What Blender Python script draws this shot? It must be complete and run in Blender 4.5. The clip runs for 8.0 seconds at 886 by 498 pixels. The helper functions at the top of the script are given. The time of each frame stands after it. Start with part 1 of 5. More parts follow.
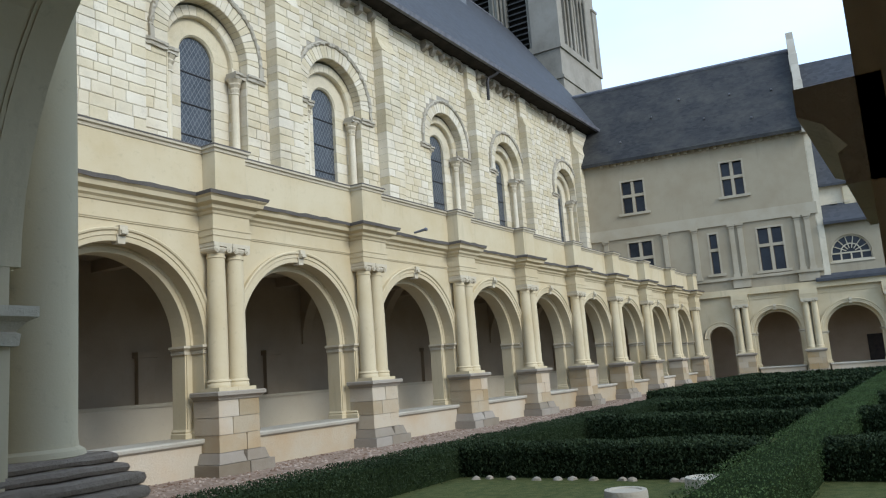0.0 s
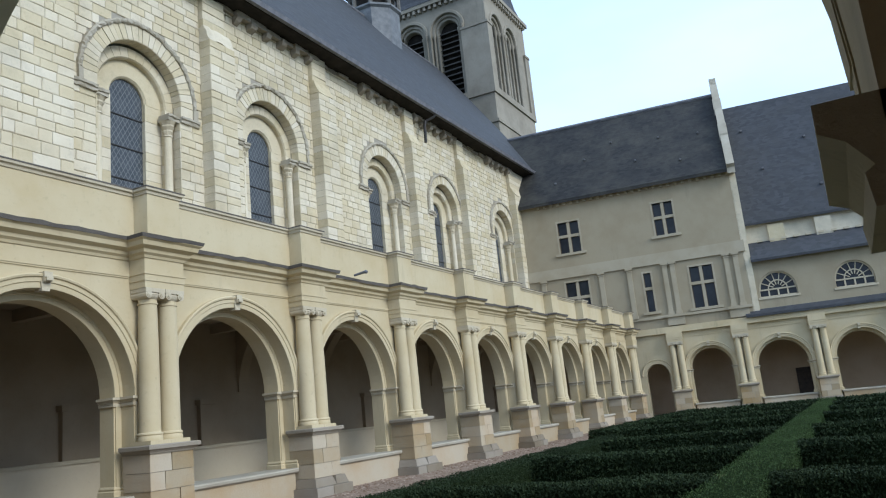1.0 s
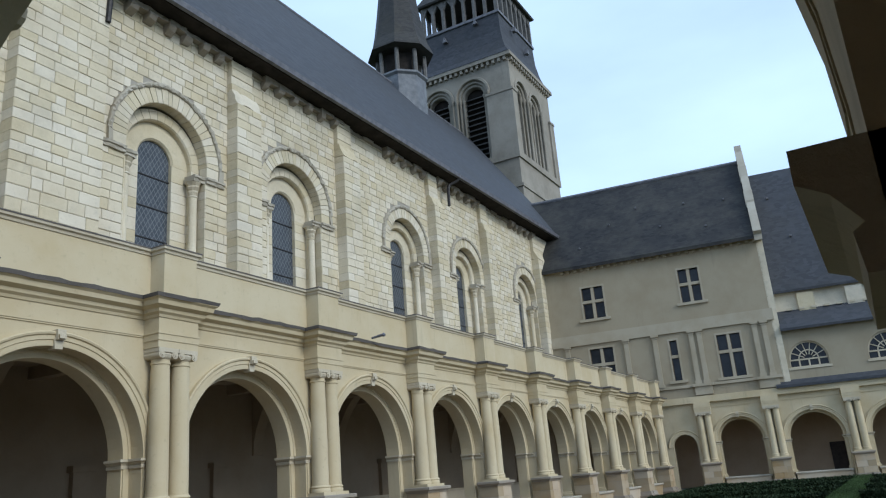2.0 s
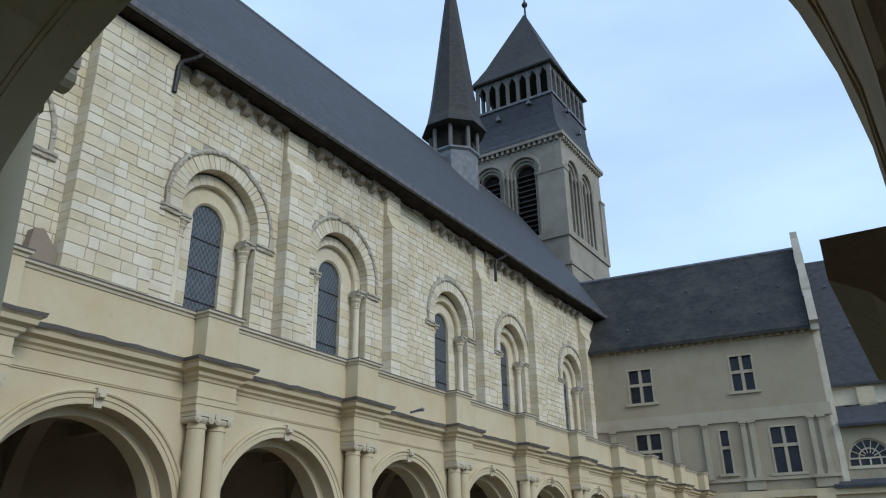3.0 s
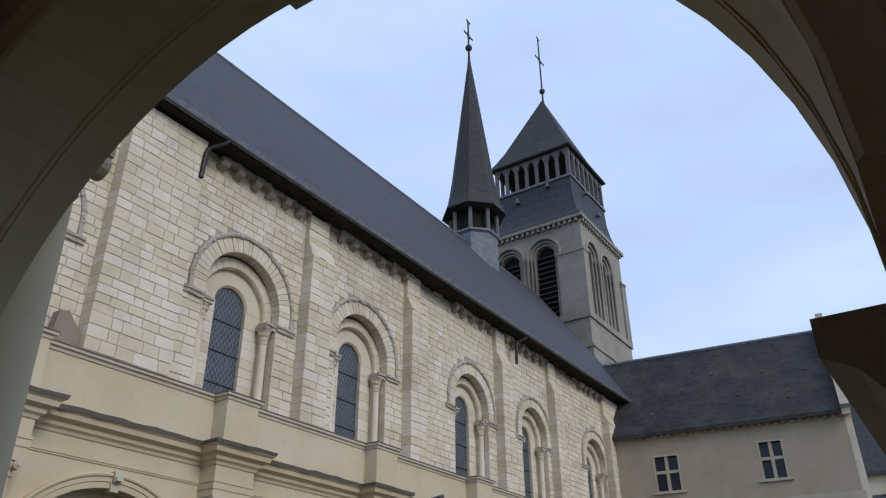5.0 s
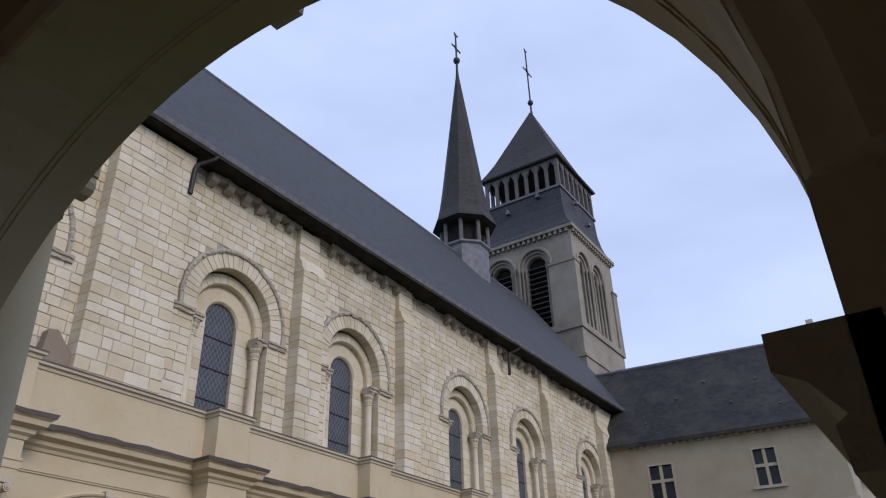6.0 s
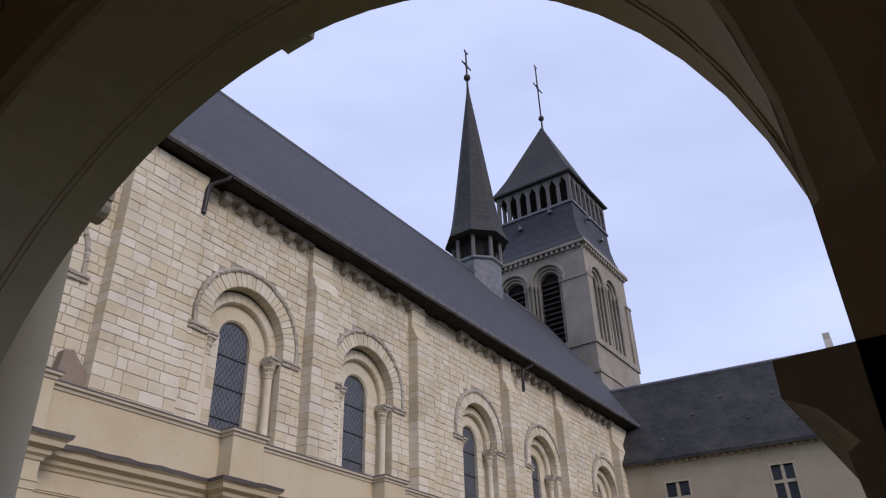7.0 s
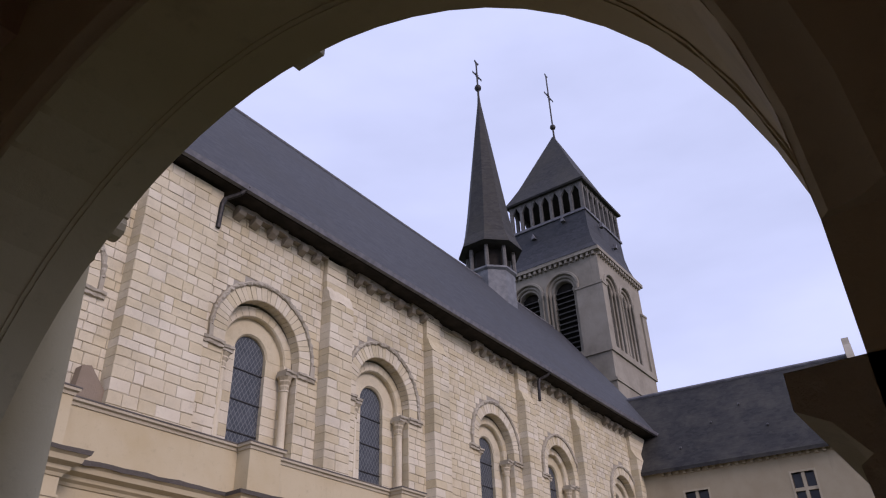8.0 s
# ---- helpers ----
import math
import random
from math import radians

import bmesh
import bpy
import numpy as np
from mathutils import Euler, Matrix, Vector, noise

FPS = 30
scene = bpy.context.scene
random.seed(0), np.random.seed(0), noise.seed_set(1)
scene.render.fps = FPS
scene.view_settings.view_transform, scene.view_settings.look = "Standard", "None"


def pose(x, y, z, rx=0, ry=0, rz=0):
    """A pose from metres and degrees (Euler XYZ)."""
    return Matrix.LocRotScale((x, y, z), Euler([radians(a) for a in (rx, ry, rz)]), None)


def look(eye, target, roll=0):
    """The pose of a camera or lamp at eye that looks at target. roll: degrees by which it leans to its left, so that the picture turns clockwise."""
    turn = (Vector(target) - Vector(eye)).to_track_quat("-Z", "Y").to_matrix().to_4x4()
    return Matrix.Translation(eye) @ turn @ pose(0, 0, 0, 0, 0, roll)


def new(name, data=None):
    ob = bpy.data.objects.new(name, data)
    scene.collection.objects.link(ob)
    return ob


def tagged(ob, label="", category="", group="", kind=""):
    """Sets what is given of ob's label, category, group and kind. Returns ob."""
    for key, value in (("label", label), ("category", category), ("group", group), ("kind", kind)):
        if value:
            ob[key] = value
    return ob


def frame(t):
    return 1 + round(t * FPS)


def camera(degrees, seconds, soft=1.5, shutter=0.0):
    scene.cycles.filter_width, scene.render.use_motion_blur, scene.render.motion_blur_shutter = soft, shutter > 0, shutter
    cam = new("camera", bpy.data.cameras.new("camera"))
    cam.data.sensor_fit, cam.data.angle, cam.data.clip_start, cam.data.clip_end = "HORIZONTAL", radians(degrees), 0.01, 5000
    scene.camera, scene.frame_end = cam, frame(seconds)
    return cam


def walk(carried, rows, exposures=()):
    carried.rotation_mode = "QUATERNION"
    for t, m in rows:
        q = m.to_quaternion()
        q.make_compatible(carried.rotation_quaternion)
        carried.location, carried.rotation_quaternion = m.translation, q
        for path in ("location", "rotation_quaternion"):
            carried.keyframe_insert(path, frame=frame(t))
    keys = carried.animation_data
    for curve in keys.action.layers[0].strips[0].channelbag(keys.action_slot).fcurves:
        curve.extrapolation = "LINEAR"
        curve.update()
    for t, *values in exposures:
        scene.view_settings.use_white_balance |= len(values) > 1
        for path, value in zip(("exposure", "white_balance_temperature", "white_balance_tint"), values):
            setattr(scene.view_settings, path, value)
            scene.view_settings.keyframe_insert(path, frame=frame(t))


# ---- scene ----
cam = camera(59.69, 8.0, soft=1.15)
PATH = [
    (0, pose(0.030, -0.073, 1.556, 99.251, 3.994, -57.438)),
    (0.5, pose(0.076, 0.012, 1.594, 100.385, 4.115, -59.645)),
    (1, pose(0.127, 0.074, 1.578, 102.017, 5.605, -61.852)),
    (2.5, pose(0.468, 0.004, 1.638, 109.610, 2.580, -58.646)),
    (3, pose(0.502, 0.005, 1.655, 112.447, 0.922, -57.695)),
    (3.5, pose(0.485, 0.001, 1.645, 114.526, -0.086, -57.009)),
    (4, pose(0.490, -0.006, 1.640, 116.417, -0.530, -56.541)),
    (4.5, pose(0.461, -0.015, 1.631, 117.779, -0.235, -56.222)),
    (6, pose(0.453, -0.077, 1.626, 119.412, 1.480, -56.398)),
    (6.5, pose(0.444, -0.087, 1.629, 120.111, 1.662, -55.853)),
    (7, pose(0.443, -0.088, 1.635, 120.648, 1.528, -55.306)),
    (7.5, pose(0.450, -0.088, 1.636, 121.031, 1.635, -54.702)),
    (8, pose(0.435, -0.099, 1.638, 121.450, 1.787, -53.974)),
]
EXPOSURES = [
    (0.0, 0.5, 5960, 8), (1.0, 0.42, 5900, 7), (2.5, 0.0, 5820, 7), (3.5, -0.11, 5820, 8), (4.5, -0.16, 5900, 14),
    (6.0, -0.22, 6200, 23), (7.0, -0.21, 6400, 28), (8.0, -0.18, 6600, 34),
]
walk(cam, PATH, EXPOSURES)

# ---- light ----
SUN_ELEV, SUN_AZ = radians(31), radians(191)   # azimuth of the sun, clockwise from +y
world = bpy.data.worlds.new("world")
scene.world = world
world.use_nodes = True
wn, wl = world.node_tree.nodes, world.node_tree.links
sky = wn.new("ShaderNodeTexSky")
sky.sky_type, sky.sun_disc = 'NISHITA', False
sky.sun_elevation, sky.sun_rotation = SUN_ELEV, SUN_AZ
sky.dust_density = 3.0
bg = wn["Background"]
cloud_co = wn.new("ShaderNodeTexCoord")
cloud = wn.new("ShaderNodeTexNoise")
cloud.inputs["Scale"].default_value, cloud.inputs["Detail"].default_value = 2.2, 5
stretch = wn.new("ShaderNodeMapping")
stretch.inputs["Scale"].default_value = (1, 1, 3)
ramp = wn.new("ShaderNodeMapRange")
ramp.inputs["From Min"].default_value, ramp.inputs["From Max"].default_value = 0.3, 0.7
ramp.inputs["To Min"].default_value, ramp.inputs["To Max"].default_value = 0.74, 1.0
veil = wn.new("ShaderNodeMix")
veil.data_type = 'RGBA'
veil.inputs["B"].default_value = (7.2, 9.1, 12.0, 1)    # thin high cloud over the whole sky
wl.new(cloud_co.outputs["Generated"], stretch.inputs["Vector"])
wl.new(stretch.outputs["Vector"], cloud.inputs["Vector"])
wl.new(cloud.outputs["Fac"], ramp.inputs["Value"])
wl.new(ramp.outputs["Result"], veil.inputs["Factor"])
wl.new(sky.outputs["Color"], veil.inputs["A"])
wl.new(veil.outputs["Result"], bg.inputs["Color"])
bg.inputs["Strength"].default_value = 0.1
sun = new("sun", bpy.data.lights.new("sun", 'SUN'))
sun.data.energy, sun.data.angle, sun.data.color = 1.6, radians(24), (1.0, 0.95, 0.86)
sun_dir = Vector((math.sin(SUN_AZ) * math.cos(SUN_ELEV), math.cos(SUN_AZ) * math.cos(SUN_ELEV), math.sin(SUN_ELEV)))
sun.matrix_world = look(tuple(sun_dir * 60), (0, 0, 0))

# ---- materials ----


def material(name, rough=0.9, spec=0.3, metal=0.0):
    m = bpy.data.materials.new(name)
    m.use_nodes = True
    b = m.node_tree.nodes["Principled BSDF"]
    b.inputs["Roughness"].default_value, b.inputs["Metallic"].default_value = rough, metal
    b.inputs["Specular IOR Level"].default_value = spec
    return m, m.node_tree.nodes, m.node_tree.links, b


def noise_node(n, l, co, scale, detail=6, rough=0.6):
    t = n.new("ShaderNodeTexNoise")
    t.inputs["Scale"].default_value, t.inputs["Detail"].default_value, t.inputs["Roughness"].default_value = scale, detail, rough
    l.new(co, t.inputs["Vector"])
    return t.outputs["Fac"]


def mixed(n, l, fac, a, b, lo=0.35, hi=0.65):
    r = n.new("ShaderNodeMapRange")
    r.inputs["From Min"].default_value, r.inputs["From Max"].default_value = lo, hi
    l.new(fac, r.inputs["Value"])
    m = n.new("ShaderNodeMix")
    m.data_type = 'RGBA'
    l.new(r.outputs["Result"], m.inputs["Factor"])
    for key, v in (("A", a), ("B", b)):
        if isinstance(v, tuple):
            m.inputs[key].default_value = (*v, 1)
        else:
            l.new(v, m.inputs[key])
    return m.outputs["Result"]


def stone(name, base, stain, dark, grain=9.0, patch=0.7, per_piece=0.0, bump=0.35, streaks=False, blotch=1.0):
    """Limestone: patches of warm staining, grey weathering, fine pitted grain."""
    m, n, l, b = material(name, 0.92, 0.25)
    co = n.new("ShaderNodeNewGeometry").outputs["Position"]
    col = mixed(n, l, noise_node(n, l, co, patch, 5), base, stain, 0.4, 0.75)
    if streaks:
        mp = n.new("ShaderNodeMapping")
        mp.inputs["Scale"].default_value = (2.2, 2.2, 0.25)
        l.new(co, mp.inputs["Vector"])
        col = mixed(n, l, noise_node(n, l, mp.outputs["Vector"], 1.0, 6, 0.7), col, dark, 0.58, 1.05)
    col = mixed(n, l, noise_node(n, l, co, grain, 8, 0.75), col, dark, 0.57, 1.08)
    if blotch < 1.0:
        grey = tuple(0.55 * v for v in base)
        col = mixed(n, l, noise_node(n, l, co, 0.33, 7, 0.72), col, grey, 0.5, 0.85)
        col = mixed(n, l, noise_node(n, l, co, 2.6, 6, 0.8), col, grey, 0.56, 0.95)
    if per_piece:
        info = n.new("ShaderNodeObjectInfo").outputs["Random"]
        isl = n.new("ShaderNodeNewGeometry").outputs["Random Per Island"]
        add = n.new("ShaderNodeMath")
        l.new(info, add.inputs[0]), l.new(isl, add.inputs[1])
        fr = n.new("ShaderNodeMath")
        fr.operation = 'FRACT'
        l.new(add.outputs[0], fr.inputs[0])
        hsv = n.new("ShaderNodeHueSaturation")
        v = n.new("ShaderNodeMapRange")
        v.inputs["To Min"].default_value, v.inputs["To Max"].default_value = 1 - per_piece, 1 + per_piece
        l.new(fr.outputs[0], v.inputs["Value"]), l.new(v.outputs["Result"], hsv.inputs["Value"])
        s = n.new("ShaderNodeMath")
        s.operation = 'MULTIPLY_ADD'
        s.inputs[1].default_value, s.inputs[2].default_value = -0.4, 1.2
        l.new(fr.outputs[0], s.inputs[0]), l.new(s.outputs[0], hsv.inputs["Saturation"])
        l.new(col, hsv.inputs["Color"])
        col = hsv.outputs["Color"]
    l.new(col, b.inputs["Base Color"])
    bp = n.new("ShaderNodeBump")
    bp.inputs["Strength"].default_value, bp.inputs["Distance"].default_value = bump, 0.02
    l.new(noise_node(n, l, co, 22, 8, 0.7), bp.inputs["Height"])
    l.new(bp.outputs["Normal"], b.inputs["Normal"])
    return m


def simple(name, a, b2, scale, rough=0.8, spec=0.3, bump=0.2, metal=0.0, lo=0.35, hi=0.65):
    m, n, l, b = material(name, rough, spec, metal)
    co = n.new("ShaderNodeNewGeometry").outputs["Position"]
    l.new(mixed(n, l, noise_node(n, l, co, scale), a, b2, lo, hi), b.inputs["Base Color"])
    if bump:
        bp = n.new("ShaderNodeBump")
        bp.inputs["Strength"].default_value, bp.inputs["Distance"].default_value = bump, 0.02
        l.new(noise_node(n, l, co, scale * 6), bp.inputs["Height"])
        l.new(bp.outputs["Normal"], b.inputs["Normal"])
    return m


def slate_material(name, a, b2, moss):
    """Roof slates: thin courses with a staggered tint, streaked lichen."""
    m, n, l, b = material(name, 0.72, 0.22)
    co = n.new("ShaderNodeNewGeometry").outputs["Position"]
    mp = n.new("ShaderNodeMapping")
    mp.inputs["Scale"].default_value = (3.2, 3.2, 5.5)
    l.new(co, mp.inputs["Vector"])
    vo = n.new("ShaderNodeTexVoronoi")
    vo.inputs["Scale"].default_value = 1.0
    l.new(mp.outputs["Vector"], vo.inputs["Vector"])
    sep = n.new("ShaderNodeSeparateColor")
    l.new(vo.outputs["Color"], sep.inputs["Color"])
    col = mixed(n, l, sep.outputs["Red"], a, b2, 0.0, 1.0)
    col = mixed(n, l, noise_node(n, l, co, 0.35, 6, 0.7), col, moss, 0.45, 0.8)
    wv = n.new("ShaderNodeTexWave")
    wv.bands_direction, wv.wave_profile = 'Z', 'SAW'
    wv.inputs["Scale"].default_value, wv.inputs["Distortion"].default_value = 1.7, 0.4
    l.new(co, wv.inputs["Vector"])
    bp = n.new("ShaderNodeBump")
    bp.inputs["Strength"].default_value, bp.inputs["Distance"].default_value = 0.35, 0.03
    l.new(wv.outputs["Fac"], bp.inputs["Height"])
    l.new(bp.outputs["Normal"], b.inputs["Normal"])
    l.new(col, b.inputs["Base Color"])
    return m


def leaf_material(name, a, b2):
    m, n, l, b = material(name, 0.8, 0.15)
    isl = n.new("ShaderNodeNewGeometry").outputs["Random Per Island"]
    co = n.new("ShaderNodeNewGeometry").outputs["Position"]
    col = mixed(n, l, isl, a, b2, 0.0, 1.0)
    col = mixed(n, l, noise_node(n, l, co, 1.1, 4), col, tuple(v * 0.6 for v in a), 0.45, 0.8)
    l.new(col, b.inputs["Base Color"])
    b.inputs["Subsurface Weight"].default_value = 0.0
    return m


def lattice_glass(name):
    """Old leaded glass: dark panes with a lozenge net of lead lines, a little gloss."""
    m, n, l, b = material(name, 0.38, 0.35)
    co = n.new("ShaderNodeTexCoord").outputs["Object"]
    sep = n.new("ShaderNodeSeparateXYZ")
    l.new(co, sep.inputs[0])
    outs = []
    for sgn in (1, -1):
        k = n.new("ShaderNodeMath")
        k.operation = 'MULTIPLY_ADD'
        k.inputs[1].default_value = 1.6 * sgn
        l.new(sep.outputs["X"], k.inputs[0]), l.new(sep.outputs["Z"], k.inputs[2])
        w = n.new("ShaderNodeMath")
        w.operation = 'PINGPONG'
        w.inputs[1].default_value = 0.14
        l.new(k.outputs[0], w.inputs[0])
        outs.append(w.outputs[0])
    mn = n.new("ShaderNodeMath")
    mn.operation = 'MINIMUM'
    l.new(outs[0], mn.inputs[0]), l.new(outs[1], mn.inputs[1])
    pane = mixed(n, l, noise_node(n, l, co, 2.5, 4), (0.035, 0.042, 0.05), (0.07, 0.078, 0.088), 0.35, 0.7)
    l.new(mixed(n, l, mn.outputs[0], (0.15, 0.155, 0.155), pane, 0.012, 0.024), b.inputs["Base Color"])
    bp = n.new("ShaderNodeBump")
    bp.inputs["Strength"].default_value, bp.inputs["Distance"].default_value = 0.5, 0.02
    l.new(noise_node(n, l, co, 5.0, 3), bp.inputs["Height"]), l.new(bp.outputs["Normal"], b.inputs["Normal"])
    return m


CREAM, CREAM_STAIN, CREAM_DARK = (0.545, 0.465, 0.308), (0.48, 0.385, 0.225), (0.22, 0.185, 0.13)
TUFFEAU = stone("cream_tuffeau_stone", CREAM, CREAM_STAIN, CREAM_DARK, streaks=True, bump=0.12)
BLOCK = stone("pedestal_stone", (0.40, 0.335, 0.235), (0.38, 0.265, 0.14), (0.2, 0.165, 0.125), per_piece=0.22, bump=0.6)
DAMP = stone("damp_plinth_stone", (0.27, 0.235, 0.185), (0.21, 0.165, 0.115), (0.1, 0.085, 0.065), per_piece=0.2, bump=0.8)
ASHLAR = stone("pale_ashlar", (0.63, 0.563, 0.418), (0.54, 0.465, 0.325), (0.25, 0.225, 0.185), per_piece=0.075, bump=0.8, blotch=0.75)
MORTAR = stone("mortar", (0.34, 0.315, 0.265), (0.28, 0.25, 0.2), (0.15, 0.13, 0.11))
CARVED = stone("carved_stone", (0.53, 0.47, 0.35), (0.45, 0.38, 0.265), (0.17, 0.145, 0.11), bump=0.6)
TRIM = stone("pavilion_trim_stone", (0.41, 0.362, 0.27), (0.34, 0.29, 0.2), (0.23, 0.2, 0.155), bump=0.3)
OLDCARVED = stone("lichened_carved_stone", (0.42, 0.385, 0.31), (0.33, 0.29, 0.22), (0.13, 0.12, 0.1), grain=14, bump=0.9)
CAPSTONE = stone("weathered_capstone", (0.31, 0.275, 0.22), (0.25, 0.21, 0.155), (0.11, 0.095, 0.075), grain=14, bump=0.8)
WORNBASE = stone("worn_base_stone", (0.28, 0.225, 0.17), (0.22, 0.17, 0.12), (0.1, 0.08, 0.06), grain=14, bump=0.9)
GREYWOOD = simple("silvered_timber", (0.11, 0.106, 0.1), (0.17, 0.163, 0.15), 5, 0.9, 0.2)
ZINC = simple("pale_zinc", (0.11, 0.116, 0.124), (0.18, 0.188, 0.196), 2, 0.6, 0.4)
WEATHERED = stone("weathered_coping_and_shadow", (0.14, 0.125, 0.11), (0.09, 0.08, 0.072), (0.06, 0.055, 0.05), bump=0.6)
PLASTER = stone("pavilion_render", (0.35, 0.302, 0.212), (0.3, 0.25, 0.168), (0.2, 0.17, 0.12), streaks=True, bump=0.15)
TOWERSTONE = stone("grey_tower_stone", (0.31, 0.282, 0.23), (0.23, 0.203, 0.16), (0.1, 0.092, 0.08), patch=0.5, streaks=True, blotch=0.7)
# brown chosen to tune bounce behind the viewpoint and to dim the far gallery
DIMPLASTER = stone("brown_dimmed_plaster", (0.52, 0.38, 0.25), (0.44, 0.32, 0.2), (0.18, 0.12, 0.075), bump=0.2)
LIMEWASH = stone("gallery_limewash", (0.60, 0.53, 0.40), (0.54, 0.46, 0.33), (0.3, 0.26, 0.2), bump=0.15)
# brown limewash, darkened so the gallery's inner shade sits in the colour
BROWNWASH = stone("shaded_brown_limewash", (0.34, 0.275, 0.195), (0.28, 0.22, 0.15), (0.16, 0.125, 0.085), bump=0.2)
SLATE = slate_material("blue_slate", (0.046, 0.049, 0.056), (0.066, 0.069, 0.077), (0.052, 0.052, 0.052))
OLDSLATE = slate_material("old_lichened_slate", (0.02, 0.02, 0.021), (0.036, 0.036, 0.035), (0.07, 0.066, 0.055))
SPIRESLATE = slate_material("spire_slate", (0.034, 0.034, 0.034), (0.055, 0.053, 0.05), (0.06, 0.056, 0.044))
LEAD = simple("lead_sheet", (0.09, 0.09, 0.1), (0.16, 0.16, 0.17), 3, 0.55, 0.4)
GLASS = lattice_glass("leaded_glass")
PANE = simple("dark_pane", (0.01, 0.011, 0.013), (0.025, 0.027, 0.03), 1.5, 0.22, 0.28, 0.05)
# near-black colour that paints the shade of interiors and of the eaves
DARK = simple("painted_shade", (0.02, 0.018, 0.016), (0.035, 0.03, 0.026), 2, 0.95, 0.1)
TIMBER = simple("dark_timber", (0.06, 0.045, 0.032), (0.11, 0.085, 0.06), 4, 0.85, 0.2)
IRON = simple("wrought_iron", (0.03, 0.03, 0.032), (0.06, 0.055, 0.05), 8, 0.6, 0.4, 0.1, 0.6)
LOUVRE = simple("louvre_board", (0.05, 0.047, 0.043), (0.085, 0.08, 0.072), 4, 0.9, 0.2)
GRASS = simple("lawn_grass", (0.045, 0.058, 0.018), (0.085, 0.09, 0.032), 7, 0.95, 0.1, 0.8)
GRAVEL = simple("leafy_gravel", (0.19, 0.125, 0.085), (0.30, 0.23, 0.175), 9, 0.95, 0.15, 1.0)
PEBBLE = leaf_material("pebble_and_dead_leaf", (0.14, 0.08, 0.05), (0.42, 0.34, 0.27))
PAVING = simple("gallery_flagstone", (0.30, 0.27, 0.22), (0.38, 0.34, 0.28), 2, 0.8, 0.3, 0.3)
# tone of the unseen near floor, raised to throw light onto the arch
BOUNCEFLOOR = simple("bounce_flagstone", (0.40, 0.32, 0.24), (0.47, 0.38, 0.29), 2, 0.8, 0.3, 0.3)
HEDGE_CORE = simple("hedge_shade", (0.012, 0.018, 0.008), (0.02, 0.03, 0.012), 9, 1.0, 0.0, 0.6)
HEDGE = leaf_material("box_leaf", (0.013, 0.024, 0.009), (0.034, 0.05, 0.021))
HEDGE_LIGHT = leaf_material("young_box_leaf", (0.035, 0.065, 0.02), (0.075, 0.115, 0.04))
DOORWOOD = simple("door_board", (0.035, 0.025, 0.02), (0.06, 0.042, 0.03), 5, 0.7, 0.3)

# ---- mesh helpers ----


def part(name, bm, mat, parent=None, label="", m=None, smooth=False):
    """Links a bmesh as one mesh object, under parent if one is given."""
    bmesh.ops.recalc_face_normals(bm, faces=bm.faces[:])
    me = bpy.data.meshes.new(name)
    bm.to_mesh(me)
    bm.free()
    me.materials.append(mat)
    if smooth:
        for p in me.polygons:
            p.use_smooth = True
        me.set_sharp_from_angle(angle=radians(38))
    ob = new(name, me)
    if parent:
        ob.parent = parent
    if m is not None:
        ob.matrix_basis = m
    if label:
        tagged(ob, label)
    return ob


def thing(name, label, category, at=(0, 0, 0), group="", kind=""):
    ob = new(name)
    ob.location = at
    return tagged(ob, label, category, group, kind)


def identity(u, v, z):
    return Vector((u, v, z))


def box(bm, u0, u1, v0, v1, z0, z1, F=identity, taper=0.0):
    """A block; taper draws its top in by that much on u and on the v1 side."""
    lo = [(u0, v0, z0), (u1, v0, z0), (u1, v1, z0), (u0, v1, z0)]
    hi = [(u0 + taper, v0, z1), (u1 - taper, v0, z1), (u1 - taper, v1 - taper, z1), (u0 + taper, v1 - taper, z1)]
    a = [bm.verts.new(F(*p)) for p in lo]
    b = [bm.verts.new(F(*p)) for p in hi]
    bm.faces.new(a), bm.faces.new(b)
    for i in range(4):
        bm.faces.new((a[i], a[(i + 1) % 4], b[(i + 1) % 4], b[i]))
    return bm


def slab(bm, outline, v0, v1, F=identity):
    """A plate with the outline [(u, z)], from v0 to v1."""
    a = [bm.verts.new(F(u, v0, z)) for u, z in outline]
    b = [bm.verts.new(F(u, v1, z)) for u, z in outline]
    bm.faces.new(a), bm.faces.new(b)
    for i in range(len(a)):
        j = (i + 1) % len(a)
        bm.faces.new((a[i], a[j], b[j], b[i]))
    return bm


def arc(uc, zc, r, a0=0.0, a1=180.0, n=28):
    return [(uc + r * math.cos(radians(a0 + (a1 - a0) * i / n)), zc + r * math.sin(radians(a0 + (a1 - a0) * i / n))) for i in range(n + 1)]


def ring(bm, uc, zc, profile, F=identity, a0=0.0, a1=180.0, n=32):
    """Sweeps the closed profile [(radius, v)] round an arc."""
    rows = []
    for i in range(n + 1):
        a = radians(a0 + (a1 - a0) * i / n)
        rows.append([bm.verts.new(F(uc + r * math.cos(a), v, zc + r * math.sin(a))) for r, v in profile])
    k = len(profile)
    for p, q in zip(rows, rows[1:]):
        for i in range(k):
            j = (i + 1) % k
            bm.faces.new((p[i], p[j], q[j], q[i]))
    bm.faces.new(rows[0]), bm.faces.new(rows[-1])
    return bm


